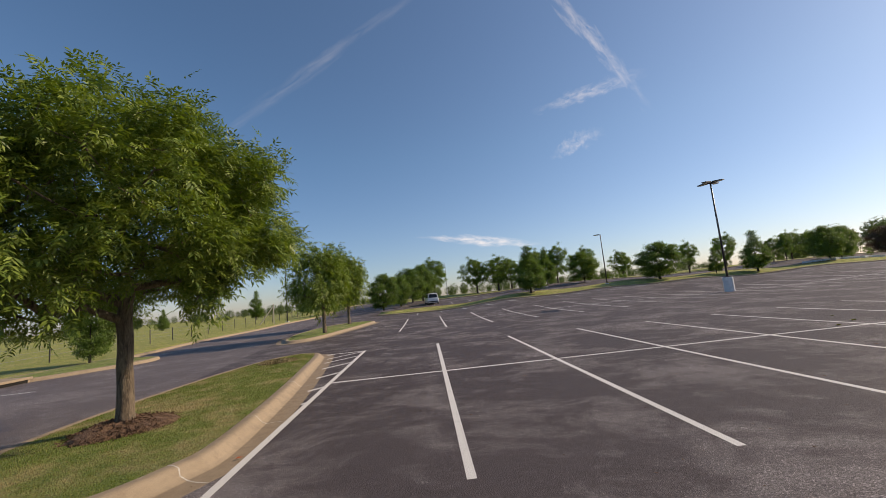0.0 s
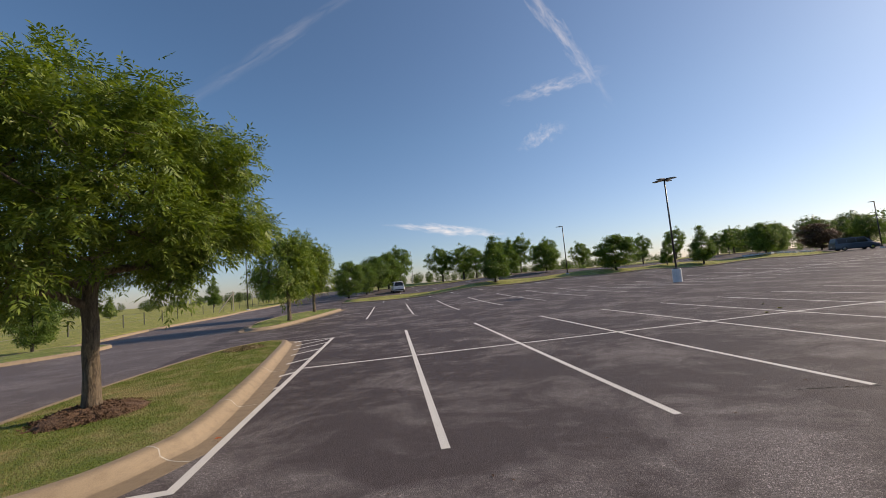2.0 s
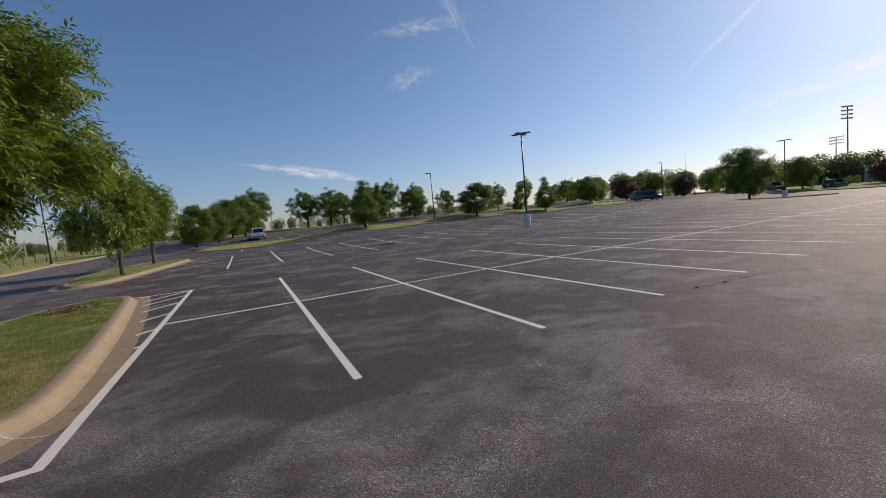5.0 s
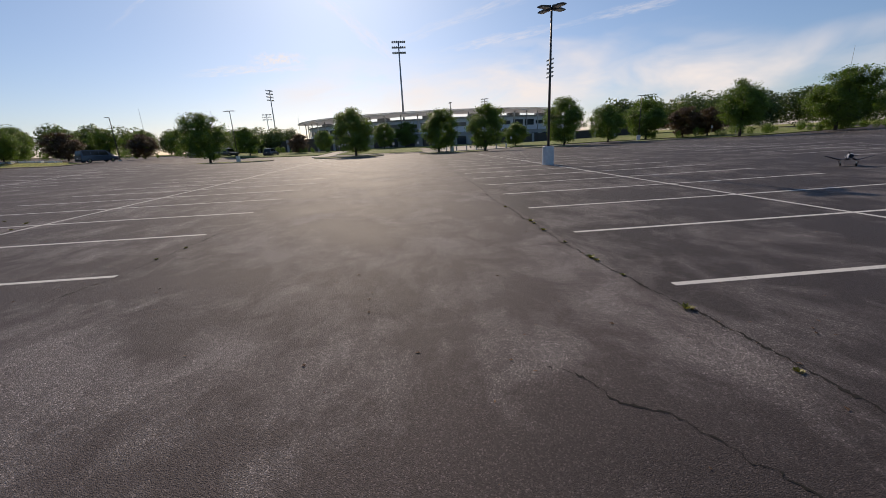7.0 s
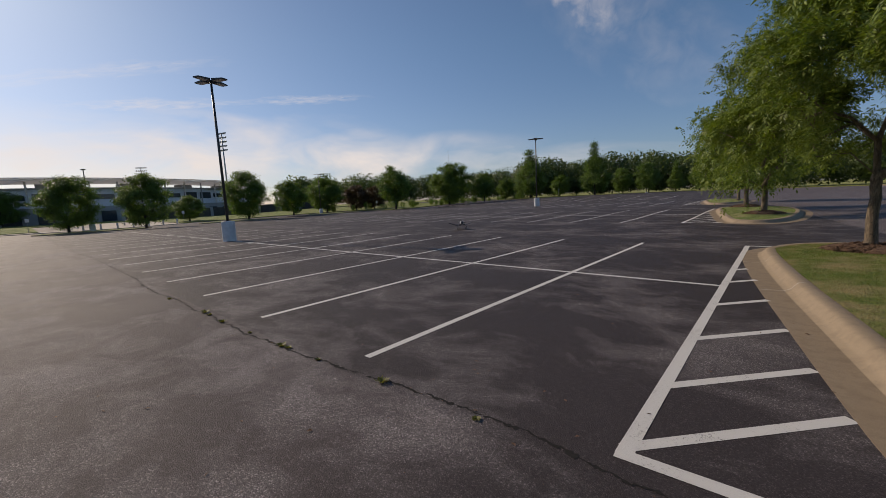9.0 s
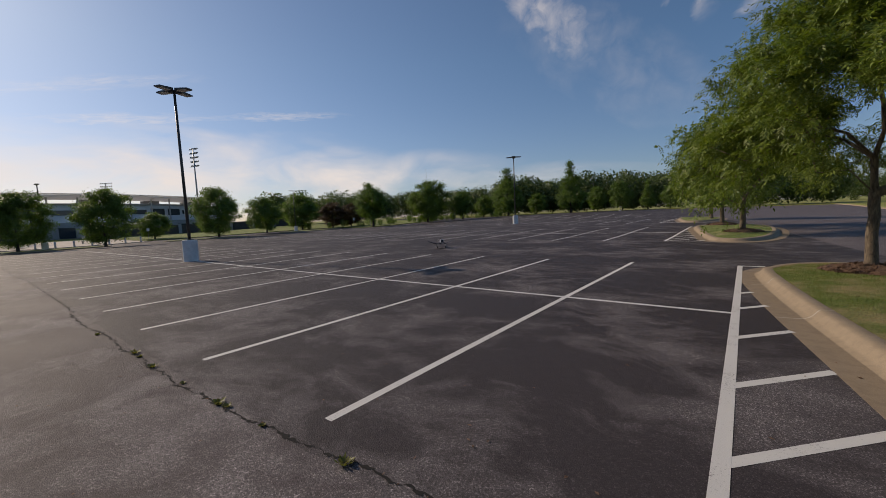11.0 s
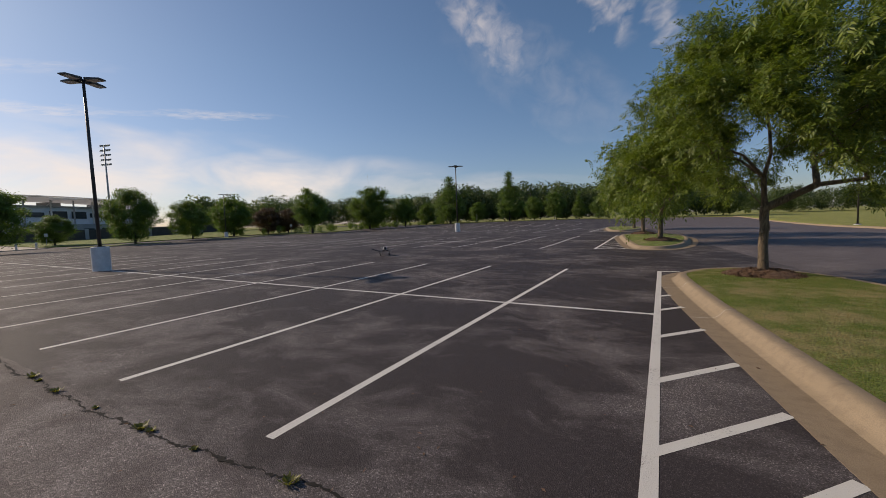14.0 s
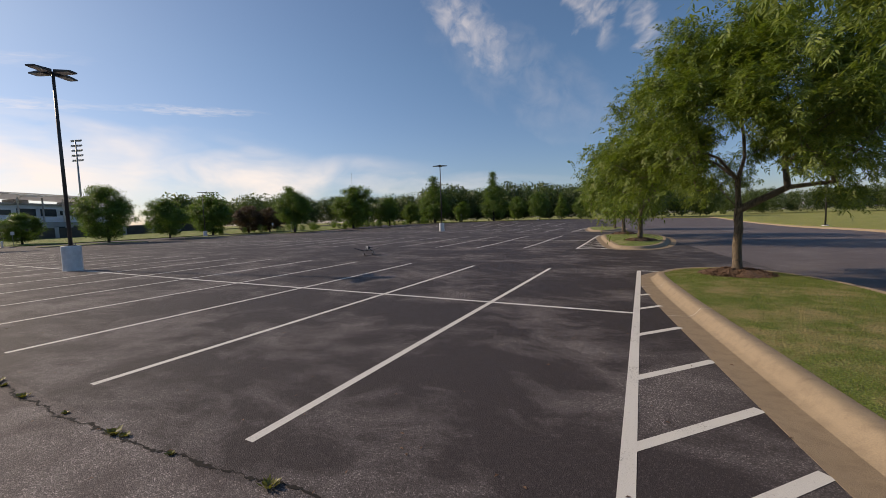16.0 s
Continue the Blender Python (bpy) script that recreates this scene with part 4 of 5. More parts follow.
seam = crack([(-2.2, -7.0), (0.4, -7.12), (2.2, -7.16), (3.5, -7.06), (4.7, -7.0), (7.4, -6.97), (10.5, -6.88), (20, -6.95), (40, -7.1), (62, -7.2)], 0.026, 1)
crack([(2.2, -5.30), (1.97, -5.55), (1.6, -5.77), (1.42, -6.02), (1.05, -6.16), (0.71, -6.34), (0.36, -6.62), (0.1, -7.05)], 0.016, 2)
crack([(4.3, 0.25), (5.57, -0.02), (6.37, -0.06), (7.04, -0.18), (7.83, -0.23), (8.7, -0.32)], 0.022, 3)
crack([(-0.5, 14.8), (8, 14.6), (20, 14.9), (40, 14.7)], 0.018, 4)
crack([(9.6, 5.5), (11.6, 6.6), (12.4, 8.8)], 0.016, 5)
crack([(6, -22.5), (14, -22.8), (30, -22.5), (50, -22.6)], 0.02, 6)


def weed_tuft(x, y, seed, size):
    rng = np.random.default_rng(seed)
    n = 46
    a, r = rng.uniform(0, 2 * np.pi, n), rng.uniform(0.0, 0.5, n) * size
    c = np.column_stack([r * np.cos(a) * 1.5, r * np.sin(a), np.zeros(n)])
    d = np.column_stack([np.cos(a), np.sin(a), rng.uniform(0.4, 1.3, n)]); d /= np.linalg.norm(d, axis=1)[:, None]
    s_ = np.column_stack([-np.sin(a), np.cos(a), np.zeros(n)])
    l, w = rng.uniform(0.35, 1.0, (n, 1)) * size * 0.8, rng.uniform(0.006, 0.016, (n, 1))
    v = np.stack([c - s_ * w * 0.3, c + d * l * 0.5 + s_ * w, c + d * l, c + d * l * 0.5 - s_ * w], 1).reshape(-1, 3)
    t = put("weed", mesh_of("weed", v, np.arange(4 * n).reshape(-1, 4), WEED), None, pose(*on_land(x, y, 0.003)))
    return tagged(t, "small yellow-green weed growing in a crack", "weed", "weeds in the crack")


for k, (x, y, z_) in enumerate([(2.87, -7.12, 0.10), (4.70, -7.0, 0.11), (4.55, -7.02, 0.07), (6.55, -6.95, 0.10), (7.45, -6.98, 0.11), (7.2, -6.97, 0.07), (1.75, -7.15, 0.05), (3.9, -7.04, 0.05),
                               (9.3, -6.9, 0.07), (5.6, -6.98, 0.05), (6.35, -0.07, 0.05), (7.05, -0.19, 0.06), (11.4, 6.4, 0.10), (10.4, 5.9, 0.08), (12.1, 7.6, 0.07), (-0.55, -7.08, 0.06)]):
    weed_tuft(x, y, 100 + k, z_ * 0.75)


def litter(seed, count, x0, x1, y0, y1):
    """Scattered bits of bark, leaf and grit on the asphalt."""
    rng = np.random.default_rng(seed)
    c = np.column_stack([rng.uniform(x0, x1, count), rng.uniform(y0, y1, count)])
    c = c[~(in_ring(ring0, c) | in_ring(ring1, c))]
    n = len(c)
    z = land(c[:, 0], c[:, 1]) + 0.006
    a, l = rng.uniform(0, 2 * np.pi, n), rng.uniform(0.006, 0.03, n)
    u, w = np.column_stack([np.cos(a), np.sin(a)]) * l[:, None], np.column_stack([-np.sin(a), np.cos(a)]) * (l * rng.uniform(0.2, 0.6, n))[:, None]
    lift = rng.uniform(0.0, 0.012, n)
    v = np.stack([np.column_stack([c + u, z]), np.column_stack([c + w, z + lift]), np.column_stack([c - u, z]), np.column_stack([c - w, z + lift * 0.5])], 1).reshape(-1, 3)
    ob = put("litter", mesh_of("litter", v, np.arange(4 * n).reshape(-1, 4), MULCH))
    tagged(ob, "scattered dark leaf bits and grit on the asphalt", "litter", kind="stuff")


litter(9, 700, -3, 14, -12, 9)


def leaf_fallen(x, y, z, col):
    t = thing("fallen_leaf", "curled orange-red fallen leaf lying on the kerb", "leaf", (x, y, z), 30)
    g = bmesh.new()
    for px, py, pz in ((-0.05, 0, 0.004), (-0.01, 0.025, 0.016), (0.05, 0, 0.006), (-0.01, -0.025, 0.014)):
        g.verts.new((px, py, pz))
    g.verts.ensure_lookup_table()
    g.faces.new([g.verts[i] for i in (0, 1, 2)]), g.faces.new([g.verts[i] for i in (0, 2, 3)])
    part("blade", g, plain("red_leaf", col, None, 0.6), t)


leaf_fallen(-2.78, 1.25, 0.02, (0.45, 0.10, 0.03))

# ------------------------------------------------------------------ fence along the meadow
fence = thing("fence", "wire fence on thin dark metal posts along the meadow", "fence")
post_me = None
for i in range(34):
    y = -2 + i * 2.9
    x = -23.2 - 0.01 * i
    if post_me is None:
        g = box_bm(0.06, 0.05, 1.15, (0, 0, 0.55), 0.006)
        p0 = part("post", g, POST, fence, m=pose(*on_land(x, y, 0.1)))
        post_me = p0.data
    else:
        put("post", post_me, fence, pose(*on_land(x, y, 0.1), 0, 0, (i * 37) % 9))
for h in (0.45, 0.75, 1.05):
    g = bmesh.new()
    for i in range(33):
        a, b = (-23.2 - 0.01 * i, -2 + i * 2.9), (-23.21 - 0.01 * i, -2 + (i + 1) * 2.9)
        tube_bm((*a, lz(*a) + 0.1 + h), (*b, lz(*b) + 0.1 + h), 0.006, 0.006, 4, g)
    part("wire", g, GALV, fence)
frame_t = thing("timber_frame", "pale slanted timber brace beside the lamp post", "frame", on_land(-20.5, 49.0, 0.1), 20)
part("upright", box_bm(0.12, 0.12, 2.6, (0, 0, 1.3), 0.01), WALK, frame_t)
part("brace", tube_bm((-1.7, 0, 0.0), (0, 0, 2.3), 0.06, 0.06, 8), WALK, frame_t)


# ------------------------------------------------------------------ vehicles
def paint_of(name, col, rough=0.28, metal=0.0):
    m, n, pos = material(name)
    obj = n.add("ShaderNodeTexCoord").outputs["Object"]
    dirt = n.ramp(n.noise(obj, 5.0, 4), (0.4, 0.0), (0.8, 0.25))
    finish(n, n.mix(dirt, col, tuple(0.6 * c + 0.06 for c in col)), rough, None, Metallic=metal, **{"Coat Weight": 0.6, "Coat Roughness": 0.08})
    return m


GLASS_DARK = plain("dark_car_glass", (0.012, 0.014, 0.016), (0.02, 0.022, 0.024), 0.06)
CHROME = plain("chrome", (0.6, 0.6, 0.62), (0.5, 0.5, 0.52), 0.15, 6.0, 0.0, 1.0)
HEADLIGHT = plain("headlight", (0.75, 0.75, 0.75), (0.6, 0.6, 0.62), 0.1)
TAIL = plain("tail_light", (0.35, 0.02, 0.02), (0.25, 0.01, 0.01), 0.2)


def loft(sections, mat, name, parent):
    """A body through cross sections: (x, [(half width, z) from the bottom to the top])."""
    g = bmesh.new()
    rows = []
    for x, prof in sections:
        ring = [(x, -w, z) for w, z in prof] + [(x, w, z) for w, z in reversed(prof)]
        rows.append([g.verts.new(p) for p in ring])
    k = len(rows[0])
    for a, b in zip(rows, rows[1:]):
        for j in range(k):
            g.faces.new((a[j], a[(j + 1) % k], b[(j + 1) % k], b[j]))
    g.faces.new(rows[0][::-1]), g.faces.new(rows[-1])
    bmesh.ops.recalc_face_normals(g, faces=g.faces)
    ob = part(name, g, mat, parent, smooth=True)
    ob.data.set_sharp_from_angle(angle=radians(38))
    return ob


def vehicle(name, label, place, turn, L, H, width, col_name, col, hood=0.27, tail=0.04, rake=0.55, metal=0.0):
    """A car: lower body, cabin, side, front and rear glass, four wheels with rims, lights and bumpers."""
    t = thing(name, label, "car", place, turn, "parked cars")
    paint = paint_of(col_name, col, 0.28, metal)
    w, belt, low = width / 2, H * 0.56, 0.24
    xs = [(-0.5, 0.86), (-0.485, 0.95), (-0.40, 1.0), (0.0, 1.0), (0.5 - hood, 1.0), (0.40, 0.97), (0.47, 0.9), (0.5, 0.78)]
    secs = []
    for fx, fw in xs:
        top = belt * (1.0 if fx < 0.5 - hood + 0.01 else 0.94 - 0.9 * (fx - (0.5 - hood)) * (1 / hood) * 0.22)
        secs.append((fx * L, [(w * fw * 0.9, low), (w * fw, low + 0.12), (w * fw * 1.0, belt * 0.72), (w * fw * 0.96, top - 0.05), (w * fw * 0.9, top)]))
    loft(secs, paint, "body", t)
    c0, c1 = (-0.5 + tail) * L, (0.5 - hood) * L
    rf, rb = rake, 0.22
    cab = [(c0, [(w * 0.90, belt - 0.02), (w * 0.88, belt)]), (c0 + rb, [(w * 0.90, belt - 0.02), (w * 0.74, H - 0.06)]), (c0 + rb + 0.3, [(w * 0.90, belt - 0.02), (w * 0.72, H)]),
           (c1 - rf - 0.5, [(w * 0.90, belt - 0.02), (w * 0.72, H)]), (c1 - rf, [(w * 0.90, belt - 0.02), (w * 0.72, H - 0.05)]), (c1 + 0.15, [(w * 0.88, belt - 0.04), (w * 0.86, belt - 0.02)])]
    loft(cab, paint, "cabin", t)
    zb, zt = belt + 0.05, H - 0.13
    for sgn in (-1, 1):
        y0, y1 = sgn * (w * 0.893 + 0.006), sgn * (w * 0.755 + 0.012)
        n = 3
        for k in range(n):
            a = c0 + rb * 0.8 + 0.16 + (c1 - rf - c0 - rb * 0.8 - 0.1) * k / n
            b = c0 + rb * 0.8 + 0.16 + (c1 - rf - c0 - rb * 0.8 - 0.1) * (k + 1) / n - 0.08
            g = bmesh.new()
            q = [(a, y0, zb), (b + (0.3 if k == n - 1 else 0), y0, zb), (b, y1, zt), (a, y1, zt)]
            inner = [(px, py - sgn * 0.02, pz) for px, py, pz in q]
            vs = [g.verts.new(p) for p in q + inner]
            g.faces.new(vs[:4])
            for i in range(4):
                g.faces.new((vs[i], vs[(i + 1) % 4], vs[4 + (i + 1) % 4], vs[4 + i]))
            bmesh.ops.recalc_face_normals(g, faces=g.faces)
            part("side_window", g, GLASS_DARK, t)
    for nm, xa, xb, lean_ in (("rear_window", c0 + 0.03, c0 + rb - 0.02, -1), ("windscreen", c1 + 0.08, c1 - rf + 0.05, 1)):
        g = bmesh.new()
        o = 0.02 * lean_
        q = [(xa + o, -w * 0.78, zb - 0.02), (xa + o, w * 0.78, zb - 0.02), (xb + o, w * 0.66, zt + 0.02), (xb + o, -w * 0.66, zt + 0.02)]
        vs = [g.verts.new(p) for p in q + [(px - 0.06 * lean_, py, pz - 0.03) for px, py, pz in q]]
        g.faces.new(vs[:4])
        for i in range(4):
            g.faces.new((vs[i], vs[(i + 1) % 4], vs[4 + (i + 1) % 4], vs[4 + i]))
        bmesh.ops.recalc_face_normals(g, faces=g.faces)
        part(nm, g, GLASS_DARK, t)
    for fx in (-0.30, 0.31):
        for sgn in (-1, 1):
            y = sgn * (w - 0.10)
            wheel = part("wheel", tube_bm((fx * L, y - 0.11, 0.33), (fx * L, y + 0.11, 0.33), 0.33, 0.33, 20), RUBBER, t)
            part("rim", tube_bm((fx * L, y + sgn * 0.10, 0.33), (fx * L, y + sgn * 0.118, 0.33), 0.21, 0.18, 16), CHROME, wheel)
    for sgn in (-1, 1):
        part("headlight", box_bm(0.10, 0.34, 0.14, (0.468 * L, sgn * w * 0.66, belt * 0.76), 0.03), HEADLIGHT, t)
        part("tail_light", box_bm(0.06, 0.20, 0.26, (-0.487 * L, sgn * w * 0.78, belt * 0.86), 0.02), TAIL, t)
        part("mirror", box_bm(0.12, 0.18, 0.13, (c1 - 0.05, sgn * (w + 0.06), belt + 0.06), 0.03), paint, t)
    part("front_bumper", box_bm(0.16, width * 0.84, 0.20, (0.485 * L, 0, 0.40), 0.05), RUBBER, t)
    part("rear_bumper", box_bm(0.14, width * 0.88, 0.18, (-0.495 * L, 0, 0.42), 0.05), RUBBER, t)
    part("plate", box_bm(0.02, 0.32, 0.14, (-0.508 * L, 0, 0.72), 0.004), BASE_WHITE, t, "plain pale plate")
    return t


x, y = polar(0.8, 66)
vehicle("suv", "white sport utility car with dark glass parked by the grass strip", on_land(x, y), 96, 4.8, 1.75, 1.9, "white_car_paint", (0.78, 0.78, 0.78), 0.24)
x, y = polar(54.3, 86)
vehicle("minivan", "dark blue passenger van parked in the far row", on_land(x, y), -28, 5.3, 1.95, 2.0, "blue_car_paint", (0.035, 0.055, 0.085), 0.17, 0.02, 0.7)
x, y = polar(64.0, 96)
vehicle("suv", "silver sport utility car parked behind the tree", on_land(x, y), -18, 4.9, 1.75, 1.9, "silver_car_paint", (0.42, 0.43, 0.44), 0.24, metal=0.5)
x, y = polar(67.0, 100)
vehicle("suv", "black sport utility car parked by the silver one", on_land(x, y), -120, 4.7, 1.75, 1.9, "black_car_paint", (0.015, 0.016, 0.018), 0.25)
x, y = polar(72.0, 98)
vehicle("hatchback", "dark blue car parked near the stadium lawn", on_land(x, y), -6, 4.5, 1.6, 1.8, "navy_car_paint", (0.02, 0.03, 0.05), 0.26, 0.06, 0.7)


# ------------------------------------------------------------------ stadium and its grounds
CLADDING = plain("grey_cladding", (0.66, 0.69, 0.73), (0.56, 0.59, 0.63), 0.6, 0.4)
STAND = plain("stand_concrete", (0.36, 0.36, 0.36), (0.28, 0.28, 0.28), 0.85, 0.5)
CANOPY, cn, cpos = material("white_canopy")
csoil = cn.mix(cn.noise(cpos, 0.5, 4), (0.80, 0.79, 0.77), (0.68, 0.67, 0.66))
cmix = cn.add("ShaderNodeMixShader", {0: 0.6, 1: cn.add("ShaderNodeBsdfDiffuse", {"Color": csoil}).outputs[0], 2: cn.add("ShaderNodeBsdfTranslucent", {"Color": csoil}).outputs[0]})
cn.add("ShaderNodeOutputMaterial", {"Surface": cmix.outputs[0]})
BRICK = plain("dark_wall", (0.085, 0.075, 0.065), (0.06, 0.052, 0.046), 0.9, 1.2, 0.01)
PANE = plain("dark_pane", (0.03, 0.04, 0.05), (0.05, 0.06, 0.07), 0.12)
CX, CY = 190.0, -20.0


def arc_box(r0, r1, z0, z1, a0, a1, mat, name, parent, n=40, z1b=None, wave=0.0, waves=0):
    """A curved slab round the field's centre between two radii, heights and bearings; the top may be scalloped."""
    v = []
    for i in range(n + 1):
        a = radians(a0 + (a1 - a0) * i / n)
        up = -abs(math.sin(waves * math.pi * i / n)) * wave if waves else 0.0
        for r, z in ((r0, z0), (r1, z0 if z1b is None else z0 + (z1b - z1)), (r1, (z1 if z1b is None else z1b) + up), (r0, z1 + up * 0.4)):
            v.append((CX - r * math.cos(a), CY + r * math.sin(a), z))
    f = [(4 * i + j, 4 * i + (j + 1) % 4, 4 * i + 4 + (j + 1) % 4, 4 * i + 4 + j) for i in range(n) for j in range(4)]
    f += [(3, 2, 1, 0), (4 * n, 4 * n + 1, 4 * n + 2, 4 * n + 3)]
    return put(name, mesh_of(name, v, f, mat), parent)


stadium = thing("stadium", "curved grey baseball grandstand under a white scalloped canopy", "stadium", kind="structure")
arc_box(56, 60, 0.0, 4.2, -74, 74, STAND, "concourse_wall", stadium)
arc_box(50, 58.5, 4.2, 4.9, -74, 74, CLADDING, "deck", stadium)
upper = arc_box(54, 57.5, 4.9, 8.6, -72, 72, CLADDING, "upper_wall", stadium)
arc_box(40, 58.2, 8.6, 9.0, -72, 72, STAND, "upper_floor", stadium)
canopy = arc_box(50, 61.5, 10.35, 10.6, -76, 76, CANOPY, "canopy", stadium, 96, 11.1, 0.75, 13)
arc_box(61.3, 61.7, 10.9, 11.2, -76, 76, CANOPY, "canopy_edge", stadium, 60)
for i in range(27):
    a = -70 + i * 140 / 26
    ar = radians(a)
    c, s_ = math.cos(ar), math.sin(ar)
    part("column", tube_bm((CX - 59 * c, CY + 59 * s_, 0), (CX - 59 * c, CY + 59 * s_, 10.4), 0.22, 0.18, 8), CANOPY if i % 2 else STAND, stadium)
    if i % 2:
        part("strut", tube_bm((CX - 57.6 * c, CY + 57.6 * s_, 8.9), (CX - 61 * c, CY + 61 * s_, 10.9), 0.10, 0.10, 6), CANOPY, stadium)
    if i < 26:
        a2 = radians(a + 70 / 26)
        m = Matrix.Translation((CX - 57.62 * math.cos(a2), CY + 57.62 * math.sin(a2), 6.7)) @ Matrix.Rotation(-a2, 4, "Z")
        g = box_bm(0.12, 4.2, 1.9 if i % 3 else 1.2, (0, 0, 0), 0.03, None, m)
        part("window", g, PANE, upper)
        # solid dark slab on the wall, its colour standing for a shaded opening
        m = Matrix.Translation((CX - 60.05 * math.cos(a2), CY + 60.05 * math.sin(a2), 1.7)) @ Matrix.Rotation(-a2, 4, "Z")
        part("opening", box_bm(0.14, 3.0, 2.6, (0, 0, 0), 0.03, None, m), PANE, stadium)
for k in range(8):
    a = radians(-60 + k * 17)
    m = Matrix.Translation((CX - 53 * math.cos(a), CY + 53 * math.sin(a), 9.5)) @ Matrix.Rotation(-a, 4, "Z")
    part("press_box", box_bm(3.0, 3.5, 1.2, (0, 0, 0), 0.05, None, m), STAND, stadium)

wall_l = thing("perimeter_wall", "long dark brick wall before the stadium", "wall", kind="structure")


def wall_run(a, b, h0, h1, parent):
    v, n = [], 24
    for i in range(n + 1):
        px, py = a[0] + (b[0] - a[0]) * i / n, a[1] + (b[1] - a[1]) * i / n
        z, h = lz(px, py) - 0.2, h0 + (h1 - h0) * i / n
        v += [(px, py, z), (px + 0.4, py, z), (px + 0.4, py, z + h + 0.2), (px, py, z + h + 0.2)]
    f = [(4 * i + j, 4 * i + (j + 1) % 4, 4 * i + 4 + (j + 1) % 4, 4 * i + 4 + j) for i in range(n) for j in range(4)] + [(3, 2, 1, 0), (4 * n, 4 * n + 1, 4 * n + 2, 4 * n + 3)]
    put("wall_panel", mesh_of("wall_panel", v, f, BRICK), parent)
    for i in range(0, n + 1, 3):
        px, py = a[0] + (b[0] - a[0]) * i / n, a[1] + (b[1] - a[1]) * i / n
        part("pier", box_bm(0.7, 0.7, h0 + (h1 - h0) * i / n + 0.35, (px + 0.2, py, lz(px, py) + (h0 + (h1 - h0) * i / n) / 2), 0.03), STAND, parent)


wall_run((122, 12), (136, 52), 4.5, 2.6, wall_l)
wall_run((118, -75), (120, -24), 2.4, 2.4, wall_l)
house = thing("service_building", "low pale flat-roofed building behind the trees", "building", (150, 56, 0.5), 10, kind="structure")
part("wall", box_bm(8, 16, 6.5, (0, 0, 3.25), 0.05), CLADDING, house)
part("roof", box_bm(9, 17, 0.4, (0, 0, 6.7), 0.05), CANOPY, house)
for k in range(4):
    part("window", box_bm(0.1, 2.4, 1.4, (-4.03, -6 + 4 * k, 4.2), 0.02), PANE, house)


def tower(x, y, height, rows, cols, turn, spread):
    t = thing("floodlight_tower", "tall steel floodlight tower with banks of stadium lamps", "light tower", on_land(x, y), turn, "floodlight towers")
    part("mast", tube_bm((0, 0, 0), (0, 0, height), 0.42, 0.20, 12), GALV, t, smooth=True)
    lamp_me = None
    for r in range(rows):
        z = height - 0.5 - r * 1.75
        bar = part("crossbar", box_bm(0.16, spread, 0.14, (0, 0, z), 0.02), GALV, t)
        for c in range(cols):
            yy = -spread / 2 + 0.3 + (spread - 0.6) * c / (cols - 1)
            if lamp_me is None:
                v, f = lathe([(0.05, -0.25), (0.16, -0.22), (0.34, 0.12), (0.36, 0.20), (0.30, 0.18), (0.0, 0.12)], 10)
                lamp_me = mesh_of("floodlight", v, f, GALV, True)
            put("floodlight", lamp_me, bar, pose(0.25, yy, z + 0.5, 0, 115, 0))
    part("ballast_box", box_bm(0.5, 0.7, 1.0, (0.5, 0, 3.4), 0.03), GALV, t)
    return t


for az, d, h, r, c, turn, sp in ((90.0, 152, 36, 3, 7, 0, 4.8), (73.0, 262, 34, 4, 6, 60, 5.0), (72.2, 330, 26, 3, 7, 0, 6.5), (101.3, 300, 29, 4, 6, -40, 6.0), (109.9, 196, 34, 5, 6, -70, 4.5)):
    x, y = polar(az, d)
    tower(x, y, h, r, c, turn, sp)
for az, d, h in ((139.5, 420, 52), (112.5, 300, 22), (116.8, 300, 18), (76.0, 300, 22), (66.0, 300, 26), (59, 330, 30), (128, 400, 30), (161.5, 420, 22), (86.5, 320, 20), (3.2, 150, 13)):
    x, y = polar(az, d)
    t = thing("radio_mast", "thin steel radio mast far beyond the trees", "mast", on_land(x, y), 0, "masts")
    part("mast", tube_bm((0, 0, 0), (0, 0, h), 0.16, 0.08, 6), GALV, t)
    part("base", box_bm(1.2, 1.2, 0.4, (0, 0, 0.1), 0.03), STAND, t)


def slab(name, x0, x1, y0, y1, lift, mat, label, category):
    """A flat raised panel of lawn or paving that follows the ground."""
    gx, gy = np.linspace(x0, x1, 14), np.linspace(y0, y1, 14)
    X, Y = np.meshgrid(gx, gy, indexing="ij")
    v = np.stack([X, Y, land(X, Y) + lift], -1).reshape(-1, 3)
    edge = [*range(0, 14 * 14, 14), *range(13 * 14 + 1, 14 * 14), *range(13 * 14 - 1, 12, -14), *range(12, 0, -1)]
    low = v[edge] - (0, 0, lift + 0.1)
    c = np.arange(196).reshape(14, 14)
    f = [tuple(map(int, q)) for q in np.stack([c[:-1, :-1], c[1:, :-1], c[1:, 1:], c[:-1, 1:]], -1).reshape(-1, 4)]
    n = len(edge)
    f += [(edge[i], 196 + i, 196 + (i + 1) % n, edge[(i + 1) % n]) for i in range(n)]
    return tagged(put(name, mesh_of(name, np.concatenate([v, low]), f, mat)), label, category, kind="structure")


